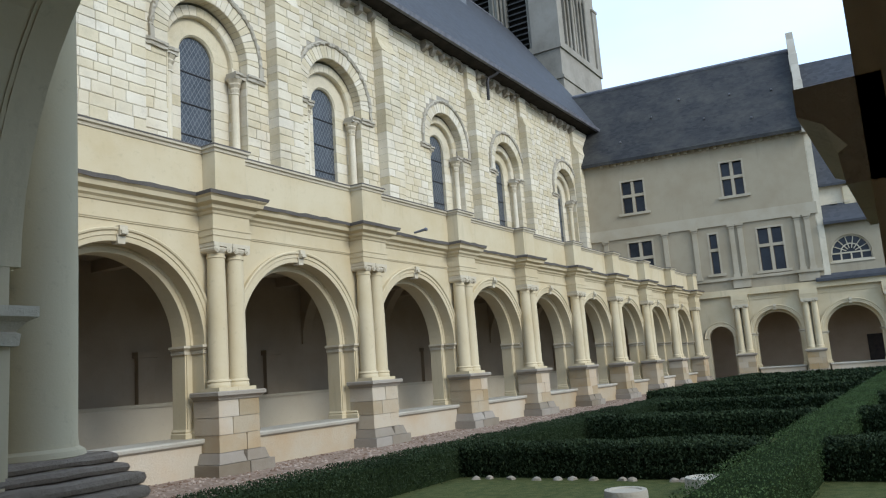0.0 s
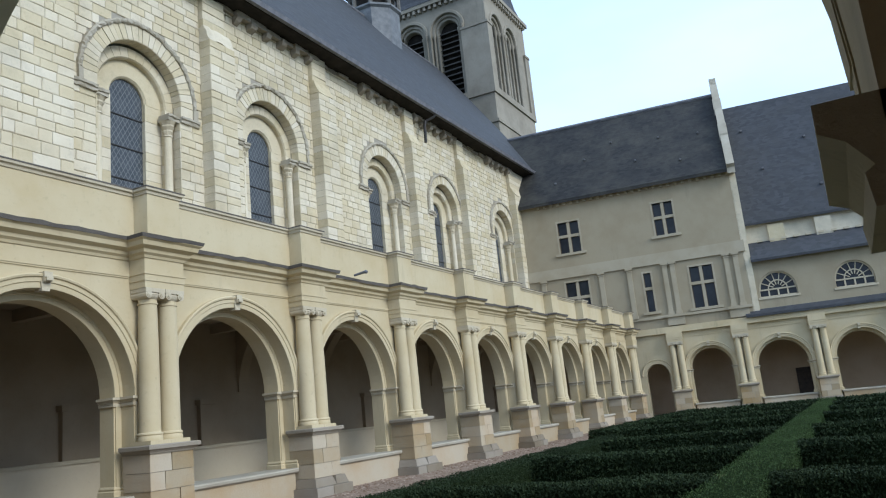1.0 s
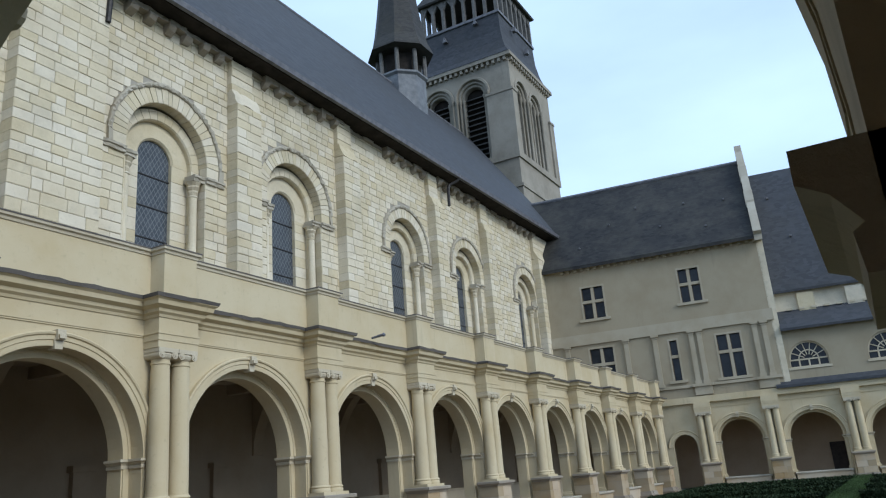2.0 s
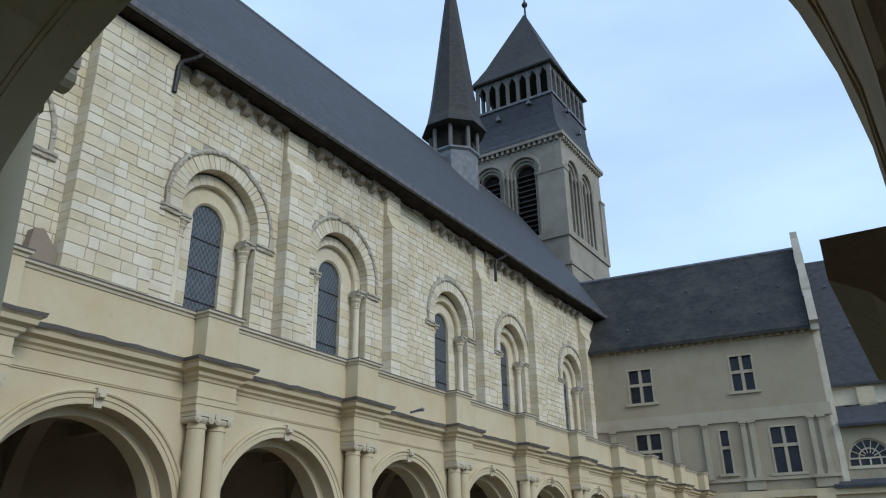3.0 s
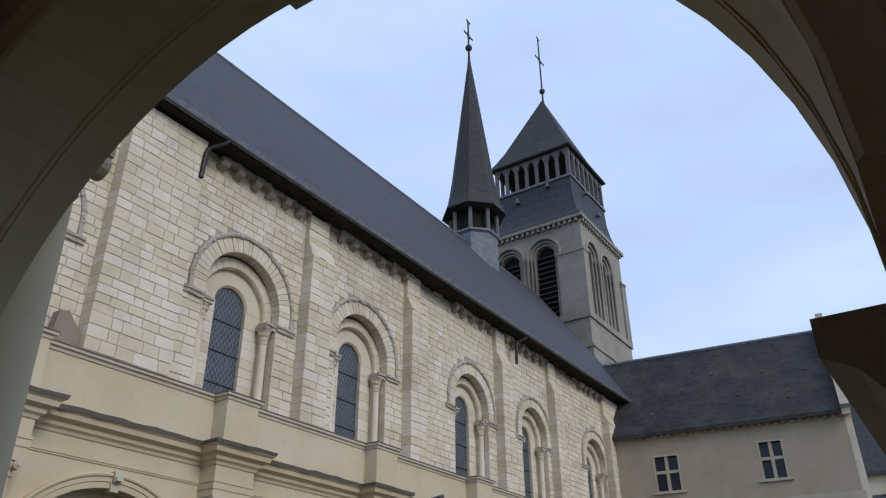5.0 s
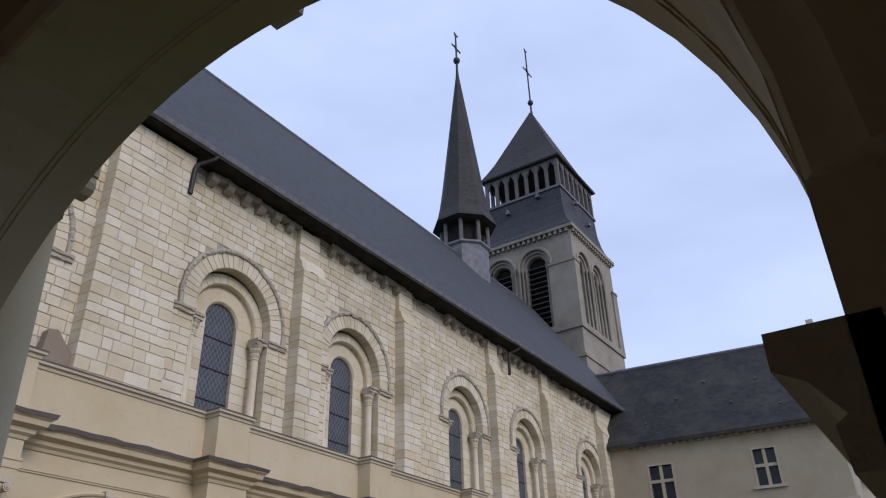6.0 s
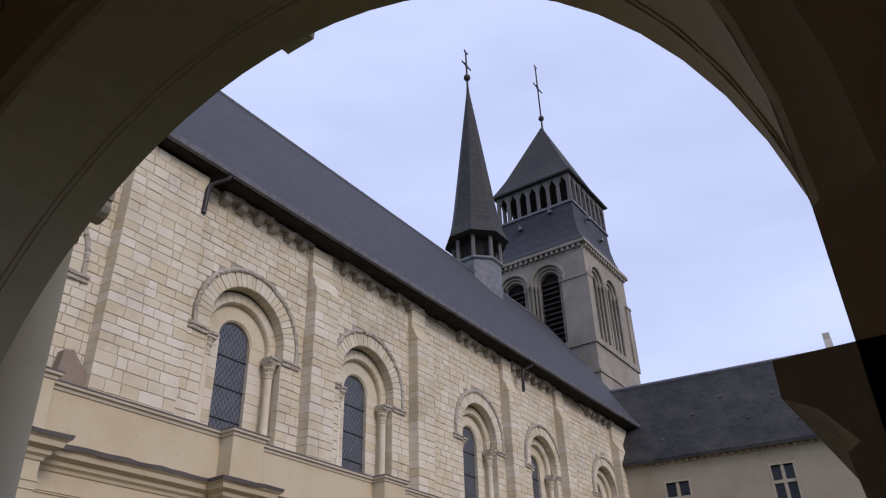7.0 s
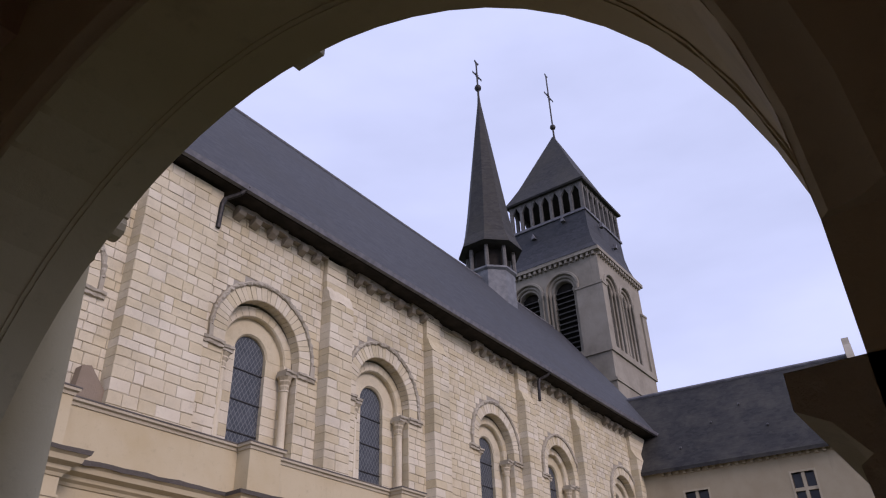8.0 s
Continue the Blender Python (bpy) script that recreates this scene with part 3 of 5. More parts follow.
def church_window(c, R, parent):
    """A round-headed window in three stepped orders, the arches stilted above their imposts."""
    a, b2, g = 0.707 * R, 0.573 * R, 0.292 * R

    def legs(b, r0, r1, v0, v1, top):
        for s in (-1, 1):
            lo, hi = sorted((c + s * r0, c + s * r1))
            box(b, lo, hi, v0, v1, SPRING, top, cf)
        return b
    b = ring(B(), c, CROWN, [(R - 0.15, -0.1), (R - 0.15, 0.09), (R - 0.12, 0.12), (R - 0.06, 0.14), (R, 0.1), (R + 0.01, -0.1)], cf, n=90)
    legs(b, R - 0.15, R, -0.1, 0.11, CROWN)
    for v in b.verts:
        v.co += Vector((0.05 * noise.noise(v.co * 8.1), 0.06 * noise.noise(v.co * 9.3), 0.05 * noise.noise(v.co * 8.7)))
    part("hood_mould", b, OLDCARVED, parent, "weathered carved hood mould")
    n = 27
    rnd = random.Random(round(c * 10))
    cuts = [180 * i / n + (rnd.uniform(-1.1, 1.1) if 0 < i < n else 0.0) for i in range(n + 1)]
    for a0, a1 in zip(cuts, cuts[1:]):
        out = 0.045 + rnd.uniform(-0.008, 0.008)
        b = ring(B(), c, CROWN, [(a, -0.36), (a, out - 0.02), (a + 0.02, out), (R - 0.145, out), (R - 0.145, -0.3)], cf, a0 + 0.3, a1 - 0.3, 2)
        part("voussoir", b, ASHLAR, parent)
    for s in (-1, 1):
        lo, hi = sorted((c + s * a, c + s * (R - 0.145)))
        part("voussoir", box(B(), lo, hi, -0.3, 0.042, SPRING + 0.006, CROWN - 0.006, cf), ASHLAR, parent)
    for i in range(15):
        b = ring(B(), c, CROWN - 0.15, [(b2, -0.72), (b2, -0.42), (b2 + 0.04, -0.36), (a + 0.06, -0.36), (a + 0.06, -0.72)], cf, 12 * i + 0.25, 12 * i + 11.75, 2)
        part("voussoir", b, ASHLAR, parent)
    b = ring(B(), c, CROWN - 0.15, [(b2 + 0.02, -0.75), (b2 + 0.02, -0.4), (a + 0.08, -0.4), (a + 0.08, -0.75)], cf)
    part("second_order", legs(b, b2, a + 0.06, -0.75, -0.37, CROWN - 0.13), ASHLAR, parent)
    b = ring(B(), c, CROWN - 0.1, [(g, -1.1), (g, -0.64), (g + 0.06, -0.57), (b2 + 0.1, -0.57), (b2 + 0.1, -1.1)], cf)
    part("inner_order", legs(b, g, b2 + 0.08, -1.1, -0.58, CROWN - 0.08), ASHLAR, parent)
    for s in (-1, 1):
        for (p, q, v0, v1) in ((b2, a, -0.75, -0.46), (g, b2 + 0.02, -1.1, -0.58)):
            lo, hi = (c + p, c + q) if s > 0 else (c - q, c - p)
            jamb = part("jamb", box(B(), lo + 0.02, hi - 0.02, v0, v1 - 0.03, 6.0, SPRING, cf), MORTAR, parent)
            z = 8.3
            rnd = random.Random(round(c * 10) + s)
            while z < SPRING:
                h = min(rnd.uniform(0.3, 0.42), SPRING + 0.02 - z)
                part("stone_block", box(B(), lo, hi, v0 + 0.1, v1 + rnd.uniform(-0.006, 0.006), z + 0.006, z + h - 0.006, cf), ASHLAR, jamb)
                z += h
        lo, hi = sorted((c + s * (a - 0.014), c + s * (a + 0.02)))
        rv = part("reveal", box(B(), lo, hi, -0.5, -0.05, 6.0, SPRING - 0.19, cf), ASHLAR, parent)
        z = 8.3
        while z < SPRING - 0.25:
            h = min(rnd.uniform(0.28, 0.4), SPRING - 0.19 - z)
            lo, hi = sorted((c + s * (a - 0.03), c + s * (a + 0.01)))
            part("stone_block", box(B(), lo, hi, -0.48, -0.002, z + 0.006, z + h - 0.006, cf), ASHLAR, rv)
            z += h
        u = c + s * (b2 + 0.05)
        b = turned(B(), u, -0.32, [(0.18, 8.2), (0.19, 8.3), (0.14, 8.4), (0.135, SPRING - 0.72), (0.165, SPRING - 0.7), (0.16, SPRING - 0.66), (0.14, SPRING - 0.65)], cf, 14)
        sh = part("shaft", b, ASHLAR, parent, "", smooth=True)
        b = turned(B(), u, -0.32, [(0.14, SPRING - 0.65), (0.17, SPRING - 0.53), (0.155, SPRING - 0.47), (0.22, SPRING - 0.36), (0.2, SPRING - 0.31), (0.28, SPRING - 0.19)], cf, 10)
        for v in b.verts:
            v.co += Vector((0.03 * noise.noise(v.co * 9.1), 0.03 * noise.noise(v.co * 8.3), 0.02 * noise.noise(v.co * 7.7)))
        part("capital", b, CARVED, sh, "carved leafy capital")
        lo, hi = (b2 - 0.16, R + 0.14) if s > 0 else (-R - 0.14, -b2 + 0.16)
        edge = a if s > 0 else -a
        for p, q, front in ((min(lo, edge), max(lo, edge), 0.0), (min(edge, hi), max(edge, hi), 0.12)):
            if s < 0:
                front = 0.12 - front
            b = box(B(), c + p, c + q, -0.5, front, SPRING - 0.19, SPRING + 0.02, cf)
            bmesh.ops.subdivide_edges(b, edges=b.edges[:], cuts=9, use_grid_fill=True)
            for v in b.verts:
                low = 0.05 if v.co.z < SPRING - 0.08 else 0.0
                v.co += Vector((0.0, low + 0.05 * noise.noise(v.co * 6.3), 0.03 * noise.noise(v.co * 7.1)))
            part("impost", b, OLDCARVED, parent, "weathered carved impost band")
    b = slab(B(), [(-g - 0.02, -6.0), (g + 0.02, -6.0)] + arc(0, 0, g + 0.02), -0.02, 0.02, identity)
    part("window_pane", b, GLASS, parent, "dark leaded glass", Matrix.Translation((c, WALL_Y + 0.74, CROWN - 0.1)))
    for z in (8.6, 9.65, 10.7, 11.75):
        part("saddle_bar", box(B(), c - g, c + g, -0.72, -0.69, z, z + 0.035, cf), IRON, parent)


# the wall behind the blocks, open at the windows
def church_core():
    us = [2.0]
    for c, R in WINDOWS:
        us += [c - 0.707 * R - 0.03, c + 0.707 * R + 0.03]
    us.append(49.6)
    for i in range(0, len(us), 2):
        part("nave_wall", box(B(), us[i], us[i + 1], -1.2, -0.03, 0, CROWN, cf), MORTAR, church)
    for i, (c, R) in enumerate(WINDOWS):
        a = 0.707 * R + 0.03
        lo = 2.0 if i == 0 else (WINDOWS[i - 1][0] + c) / 2
        hi = 49.6 if i + 1 == len(WINDOWS) else (WINDOWS[i + 1][0] + c) / 2
        b = B()
        slab(b, [(lo, CROWN), (lo, WALL_TOP), (hi, WALL_TOP), (hi, CROWN)] + arc(c, CROWN, a), -1.2, -0.03, cf)
        part("nave_wall", b, MORTAR, church)


church_core()
for c, R in WINDOWS:
    church_window(c, R, church)


def block_mesh(b, u0, u1, z0, z1, v0, v1, F, e=0.017):
    """One dressed stone with softened front edges."""
    p = [(u0, v0, z0), (u1, v0, z0), (u1, v0, z1), (u0, v0, z1)]
    q = [(u0, v1 - e, z0), (u1, v1 - e, z0), (u1, v1 - e, z1), (u0, v1 - e, z1)]
    t = [(u0 + e, v1, z0 + e), (u1 - e, v1, z0 + e), (u1 - e, v1, z1 - e), (u0 + e, v1, z1 - e)]
    J = random.Random(round(u0 * 977 + z0 * 131))
    t = [(a + J.uniform(-0.012, 0.012), v + J.uniform(-0.009, 0.006), z + J.uniform(-0.012, 0.012)) for a, v, z in t]
    P, Q, T = [[b.verts.new(F(*x)) for x in s] for s in (p, q, t)]
    for i in range(4):
        j = (i + 1) % 4
        b.faces.new((P[i], P[j], Q[j], Q[i])), b.faces.new((Q[i], Q[j], T[j], T[i]))
    b.faces.new(T)


def clear_spans(z0, z1, lo, hi):
    """The stretches of a course between windows."""
    spans, start = [], lo
    for c, R in WINDOWS:
        if z1 < SPRING:
            h = 0.707 * R
        else:
            d = max(0.0, z0 - CROWN)
            h = math.sqrt(max(0.0, (R - 0.07) ** 2 - d * d))
        if h > 0.02 and c + h > lo and c - h < hi:
            spans.append((start, c - h))
            start = c + h
    spans.append((start, hi))
    return [(a, b2) for a, b2 in spans if b2 - a > 0.05]


def ashlar_field():
    rnd = random.Random(7)
    singles, rest = [], B()
    z = 6.2
    while z < WALL_TOP - 0.2:
        h = rnd.choice((0.27, 0.3, 0.33, 0.36))
        for a, b2 in clear_spans(z, z + h, 3.0, 49.5):
            u = a
            while u < b2 - 0.01:
                w = rnd.uniform(0.34, 0.66)
                if b2 - u - w < 0.25:
                    w = b2 - u
                v = rnd.uniform(-0.006, 0.008)
                job = (u + 0.007, u + w - 0.007, z + 0.007, z + h - 0.007, -0.06, v)
                if 12.9 < u < 19.2 and z > 8.9 and len(singles) < 295:
                    singles.append(job)
                else:
                    block_mesh(rest, *job, cf)
                u += w
        z += h
    tagged(part("ashlar_rest", rest, ASHLAR, church), kind="stuff")
    return singles


SINGLES = ashlar_field()

for u, w, proj in BUTTRESSES:
    rnd = random.Random(round(u * 10))
    wide = w > 2.5 and u < 20                               # the broad one runs flush up to the eaves
    top = WALL_TOP - 0.3 if wide else 15.1
    butt = part("buttress", box(B(), u + 0.02, u + w - 0.02, 0.0, proj - 0.03, 6.0, top, cf), MORTAR, church, "flat ashlar buttress")
    z = 8.0
    while z < top - 0.05:
        h = min(rnd.choice((0.27, 0.3, 0.33, 0.36)), WALL_TOP - z)
        n = max(2, round(w / 0.55))
        cuts = [u] + sorted(u + w * (k + rnd.uniform(-0.3, 0.3)) / n for k in range(1, n)) + [u + w]
        for a, c in zip(cuts, cuts[1:]):
            b = B()
            block_mesh(b, a + 0.006, c - 0.006, z + 0.006, z + h - 0.006, 0.0, proj + rnd.uniform(-0.01, 0.006), cf)
            part("stone_block", b, ASHLAR, butt)
        z += h
    if wide:
        continue
    b = B()
    lo = [b.verts.new(cf(x, v, zz)) for x, v, zz in ((u, 0.0, z), (u, proj, z), (u, 0.24, z + 0.6), (u, 0.0, z + 0.6))]
    hi = [b.verts.new(cf(x, v, zz)) for x, v, zz in ((u + w, 0.0, z), (u + w, proj, z), (u + w, 0.24, z + 0.6), (u + w, 0.0, z + 0.6))]
    b.faces.new(lo), b.faces.new(hi)
    for i in range(4):
        b.faces.new((lo[i], lo[(i + 1) % 4], hi[(i + 1) % 4], hi[i]))
    bmesh.ops.subdivide_edges(b, edges=b.edges[:], cuts=5, use_grid_fill=True)
    for v in b.verts:
        v.co += Vector((0.02 * noise.noise(v.co * 5.3), 0.05 * noise.noise(v.co * 3.7), 0.06 * noise.noise(v.co * 4.1)))
    part("weathering", b, ASHLAR, butt, "eroded sloping buttress top")
    zz = z + 0.55
    while zz < WALL_TOP - 0.15:
        h = min(0.32, WALL_TOP - zz)
        b = B()
        block_mesh(b, u, u + w * 0.85, zz + 0.005, zz + h - 0.005, 0.0, 0.22 + rnd.uniform(-0.012, 0.012), cf)
        part("stone_block", b, ASHLAR, butt)
        zz += h

# corbel table and eaves: eroded corbels under a broken course, gone along some stretches
BARE = [(3.0, 13.7), (25.15, 28.4), (38.7, 42.6)]
rnd = random.Random(3)
u = 13.6
while u < 49.3:
    step = rnd.uniform(0.7, 0.92)
    bare = any(p < u < q for p, q in BARE) or any(x - 0.1 < u < x + w * 0.85 for x, w, _ in BUTTRESSES)
    b = box(B(), u, u + step - rnd.uniform(0, 0.03), -0.3, (0.1 if bare else 0.27) + rnd.uniform(-0.07, 0.05), 16.93 + rnd.uniform(-0.02, 0.03), WALL_TOP + rnd.uniform(-0.02, 0.03), cf)
    bmesh.ops.subdivide_edges(b, edges=b.edges[:], cuts=2, use_grid_fill=True)
    for v in b.verts:
        v.co += 0.05 * Vector((noise.noise(v.co * 4), noise.noise(v.co * 5 + Vector((9, 0, 0))), noise.noise(v.co * 6)))
    part("eaves_stone", b, CAPSTONE, church)
    if not bare:
        b = B()
        d, w = rnd.uniform(0.24, 0.36), rnd.uniform(0.24, 0.36)
        slab(b, [(-d, 0.0), (0.05, 0.0), (0.05, -0.33), (-0.06, -0.32), (-d * 0.8, -0.22), (-d, -0.1)], u, u + w, lambda s, q, t: cf(q, -s, 16.95 + t))
        for v in b.verts:
            v.co += Vector([rnd.uniform(-0.03, 0.03) for _ in range(3)])
        part("corbel", b, CAPSTONE, church)
    u += step
RIDGE_Y, RIDGE_Z, EAVE_Y, EAVE_Z = 26.8, 30.08, 17.45, 17.42


def roof_slope(b, u0, u1, cut_east):
    lo = [(u0, EAVE_Y, EAVE_Z), (u1, EAVE_Y, EAVE_Z), (cut_east, RIDGE_Y, RIDGE_Z), (u0, RIDGE_Y, RIDGE_Z)]
    a = [b.verts.new(p) for p in lo]
    c = [b.verts.new((x, y, z - 0.25)) for x, y, z in lo]
    b.faces.new(a), b.faces.new(c)
    for i in range(4):
        b.faces.new((a[i], a[(i + 1) % 4], c[(i + 1) % 4], c[i]))
    return b


part("roof", roof_slope(B(), -12.0, 52.2, 56.5), SLATE, church, "steep blue-grey slate roof")
b = B()
a = [b.verts.new(p) for p in ((-12, RIDGE_Y + 0.1, RIDGE_Z - 0.1), (56, RIDGE_Y + 0.1, RIDGE_Z - 0.1), (56, 36.0, 16.8), (-12, 36.0, 16.8))]
b.faces.new(a)
bmesh.ops.solidify(b, geom=b.faces[:], thickness=0.2)
part("roof_far_side", b, SLATE, church)
part("ridge_capping", rod(B(), (-12, RIDGE_Y, RIDGE_Z), (55, RIDGE_Y, RIDGE_Z), 0.12, 8), LEAD, church)
b = sweep(B(), [(-12, -EAVE_Y), (52.3, -EAVE_Y)], [(0.0, EAVE_Z - 0.28), (0.12, EAVE_Z - 0.24), (0.16, EAVE_Z - 0.05), (0.05, EAVE_Z + 0.02), (0.0, EAVE_Z - 0.1)], lambda u, v, z: Vector((u, -v - 0.0, z)))
part("gutter", b, LEAD, church, "dark lead gutter")
# the shade under the overhang is put into the soffit's colour
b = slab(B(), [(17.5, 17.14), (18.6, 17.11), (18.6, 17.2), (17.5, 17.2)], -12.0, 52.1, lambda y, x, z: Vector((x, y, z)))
part("soffit", b, DARK, church, "boarded eaves soffit with the overhang's shade painted near-black")
for u in (13.45, 34.4):
    b = rod(B(), (u + 0.62, 17.36, 17.32), (u + 0.42, 17.52, 17.0), 0.075)
    rod(b, (u + 0.42, 17.52, 17.0), (u + 0.08, 17.84, 16.75), 0.075)
    rod(b, (u + 0.08, 17.84, 16.75), (u, 17.86, 16.5), 0.085)
    rod(b, (u, 17.86, 16.5), (u - 0.04, 17.86, 15.55), 0.085)
    part("downpipe", b, IRON, church, "short dark downpipe spout")
part("end_wall", box(B(), 49.5, 56, 18.4, 36, 0, 16.5), ASHLAR, church)
part("west_wall", box(B(), -12, -11, 18.4, 36, 0, 16.5), ASHLAR, church)

# ---- crossing tower ----
TX, TY, TH = 60.5, 26.8, 4.5
tower = thing("bell_tower", "square grey stone bell tower with slate belfry and pyramid roof", "tower", (TX, TY, 0))


def tower_face(k):
    """Face k of the square tower: u along it, v outwards."""
    a = radians(90 * k)

    def f(u, v, z):
        x, y = u, -(TH + v)
        return Vector((x * math.cos(a) - y * math.sin(a), x * math.sin(a) + y * math.cos(a), z))
    return f


Z0, Z1, Z2, Z3, ZC = 20.0, 27.3, 27.6, 33.6, 36.9
b = box(B(), -TH - 0.15, TH + 0.15, -TH - 0.15, TH + 0.15, 0, Z0 + 4.5)
box(b, -TH - 0.06, TH + 0.06, -TH - 0.06, TH + 0.06, Z0 + 4.5, Z1 - 0.25)
part("tower_base", b, TOWERSTONE, tower, "paler stone tower base")
b = box(B(), -TH - 0.25, TH + 0.25, -TH - 0.25, TH + 0.25, Z0 + 4.4, Z0 + 4.65)
box(b, -TH - 0.2, TH + 0.2, -TH - 0.2, TH + 0.2, Z1 - 0.25, Z2)
part("string_course", b, TOWERSTONE, tower)
# block in the shade colour for the unlit inside of the tower
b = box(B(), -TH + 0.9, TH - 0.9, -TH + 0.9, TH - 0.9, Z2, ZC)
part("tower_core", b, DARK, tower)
for k in range(4):
    f = tower_face(k)
    wins = {0: (-2.35, 0.75), 3: (-2.75, 0.75)}.get(k, (-1.65, 1.65))
    r, sp = (1.2, 33.7) if k == 0 else (1.5, 33.95)
    tw = TH - 0.502 * (k % 2)
    outline = [(-tw, ZC), (tw, ZC), (tw, Z2), (wins[1] + r, Z2)] + arc(wins[1], sp, r, n=16) + [(wins[1] - r, Z2), (wins[0] + r, Z2)] + arc(wins[0], sp, r, n=16) + [(wins[0] - r, Z2), (-tw, Z2)]
    part("tower_wall", slab(B(), outline, -0.5, 0.0, f), TOWERSTONE, tower)
    ri = r - 0.55
    outline = [(-TH + 0.3, ZC - 0.3), (TH - 0.3, ZC - 0.3), (TH - 0.3, Z2), (wins[1] + ri, Z2)] + arc(wins[1], sp, ri, n=16) + [(wins[1] - ri, Z2), (wins[0] + ri, Z2)] + arc(wins[0], sp, ri, n=16) + [(wins[0] - ri, Z2), (-TH + 0.3, Z2)]
    part("recess_wall", slab(B(), outline, -0.85, -0.42, f), TOWERSTONE, tower)
    for c in wins:
        for rr, v in ((r, 0.12), (r - 0.28, -0.12), (r - 0.52, -0.3)):
            b = ring(B(), c, sp, [(rr - 0.02, v - 0.3), (rr - 0.02, v - 0.08), (rr + 0.03, v), (rr + 0.22, v), (rr + 0.26, v - 0.05), (rr + 0.26, v - 0.3)], f, n=18)
            part("arch_order", b, TOWERSTONE, tower)
        for s in (-1, 1):
            for rr, v in ((r + 0.05, 0.03), (r - 0.2, -0.2), (r - 0.45, -0.42)):
                b = turned(B(), c + s * rr, v, [(0.11, Z2), (0.11, sp - 0.45), (0.13, sp - 0.42), (0.19, sp - 0.1), (0.2, sp)], f, 10)
                part("nook_shaft", b, TOWERSTONE, tower, "", smooth=True)
        for i in range(13):
            z = Z2 + 0.25 + 0.5 * i
            if z < sp + 0.5:
                b = B()
                w = r - 0.5 if z < sp else r - 0.8
                lo = [(-w, -0.95, z + 0.3), (w, -0.95, z + 0.3), (w, -0.55, z), (-w, -0.55, z)]
                va = [b.verts.new(f(c + x, v, zz)) for x, v, zz in lo]
                vb = [b.verts.new(f(c + x, v, zz + 0.06)) for x, v, zz in lo]
                b.faces.new(va), b.faces.new(vb)
                for q in range(4):
                    b.faces.new((va[q], va[(q + 1) % 4], vb[(q + 1) % 4], vb[q]))
                part("louvre", b, LOUVRE, tower)
    # corner buttress strips and the corbelled cornice
    for s in (-1, 1):
        wide = 2.3 if (k, s) in ((3, 1), (0, -1)) and k == 3 else 0.75
        lo, hi = sorted((s * (TH + 0.185), s * (TH - wide)))
        g = 0.2 if k % 2 else 0.17
        lo, hi = (lo + (0.03 if k % 2 == 0 and s < 0 else 0.0), hi - (0.03 if k % 2 == 0 and s > 0 else 0.0))
        b = box(B(), lo, hi, -0.2, g, Z2, 33.3, f, 0.0)
        part("corner_strip", b, TOWERSTONE, tower)
        b = box(B(), lo - 0.06, hi + 0.06, -0.2, g + 0.07, 33.3, 33.5 + 0.01 * (k % 2), f)
        part("strip_cap", b, TOWERSTONE, tower)
    n = 17
    for i in range(n):
        u = -TH + 0.25 + (2 * TH - 0.5) * i / (n - 1)
        part("corbel", box(B(), u - 0.12, u + 0.12, 0.0, 0.28, 36.25, 36.6, f), TOWERSTONE, tower)
b = box(B(), -TH - 0.36, TH + 0.36, -TH - 0.36, TH + 0.36, 36.6, 36.95)
part("tower_cornice", b, TOWERSTONE, tower)


def square_loft(b, rows, shift=0.0):
    """Stacked squares [(half, z)] joined into one form."""
    rings = [[b.verts.new((sx * h, sy * h + shift, z)) for sx, sy in ((-1, -1), (1, -1), (1, 1), (-1, 1))] for h, z in rows]
    for p, q in zip(rings, rings[1:]):
        for i in range(4):
            b.faces.new((p[i], p[(i + 1) % 4], q[(i + 1) % 4], q[i]))
    b.faces.new(rings[0]), b.faces.new(rings[-1])
    return b


part("slate_skirt", square_loft(B(), [(4.9, 36.95), (4.5, 37.6), (4.2, 38.6), (4.0, 39.8), (3.92, 41.6)], 0.12), SLATE, tower, "flared slate-hung skirt")
part("belfry_floor", square_loft(B(), [(4.05, 41.6), (4.05, 41.85)], 0.12), LEAD, tower)
for k in range(4):
    a = radians(90 * k)
    f = (lambda a: lambda u, v, z: Vector(((u) * math.cos(a) + (3.82 + v) * math.sin(a), 0.12 + (u) * math.sin(a) - (3.82 + v) * math.cos(a), z)))(a)
    for i in range(8):
        u = -3.77 + 7.54 * i / 7
        b = box(B(), u - 0.14, u + 0.14, -0.15, 0.15, 41.8, 44.9, f)
        if i < 7:
            w = 7.54 / 7
            slab(b, [(u + 0.1, 43.9), (u + w / 2, 44.75), (u + w - 0.1, 43.9), (u + w - 0.1, 45.05), (u + 0.1, 45.05)], -0.1, 0.1, f)
        part("belfry_post", b, GREYWOOD, tower, "silvered timber belfry post with pointed head")
# belfry's inner shade as a near-black core
part("belfry_core", square_loft(B(), [(0.4, 41.8), (0.4, 45.1)]), DARK, tower)
part("pyramid_roof", square_loft(B(), [(4.25, 44.9), (4.32, 45.05), (3.8, 46.0), (3.15, 47.3), (0.22, 54.4), (0.12, 54.7)], 0.1), SPIRESLATE, tower, "steep slate pyramid roof")


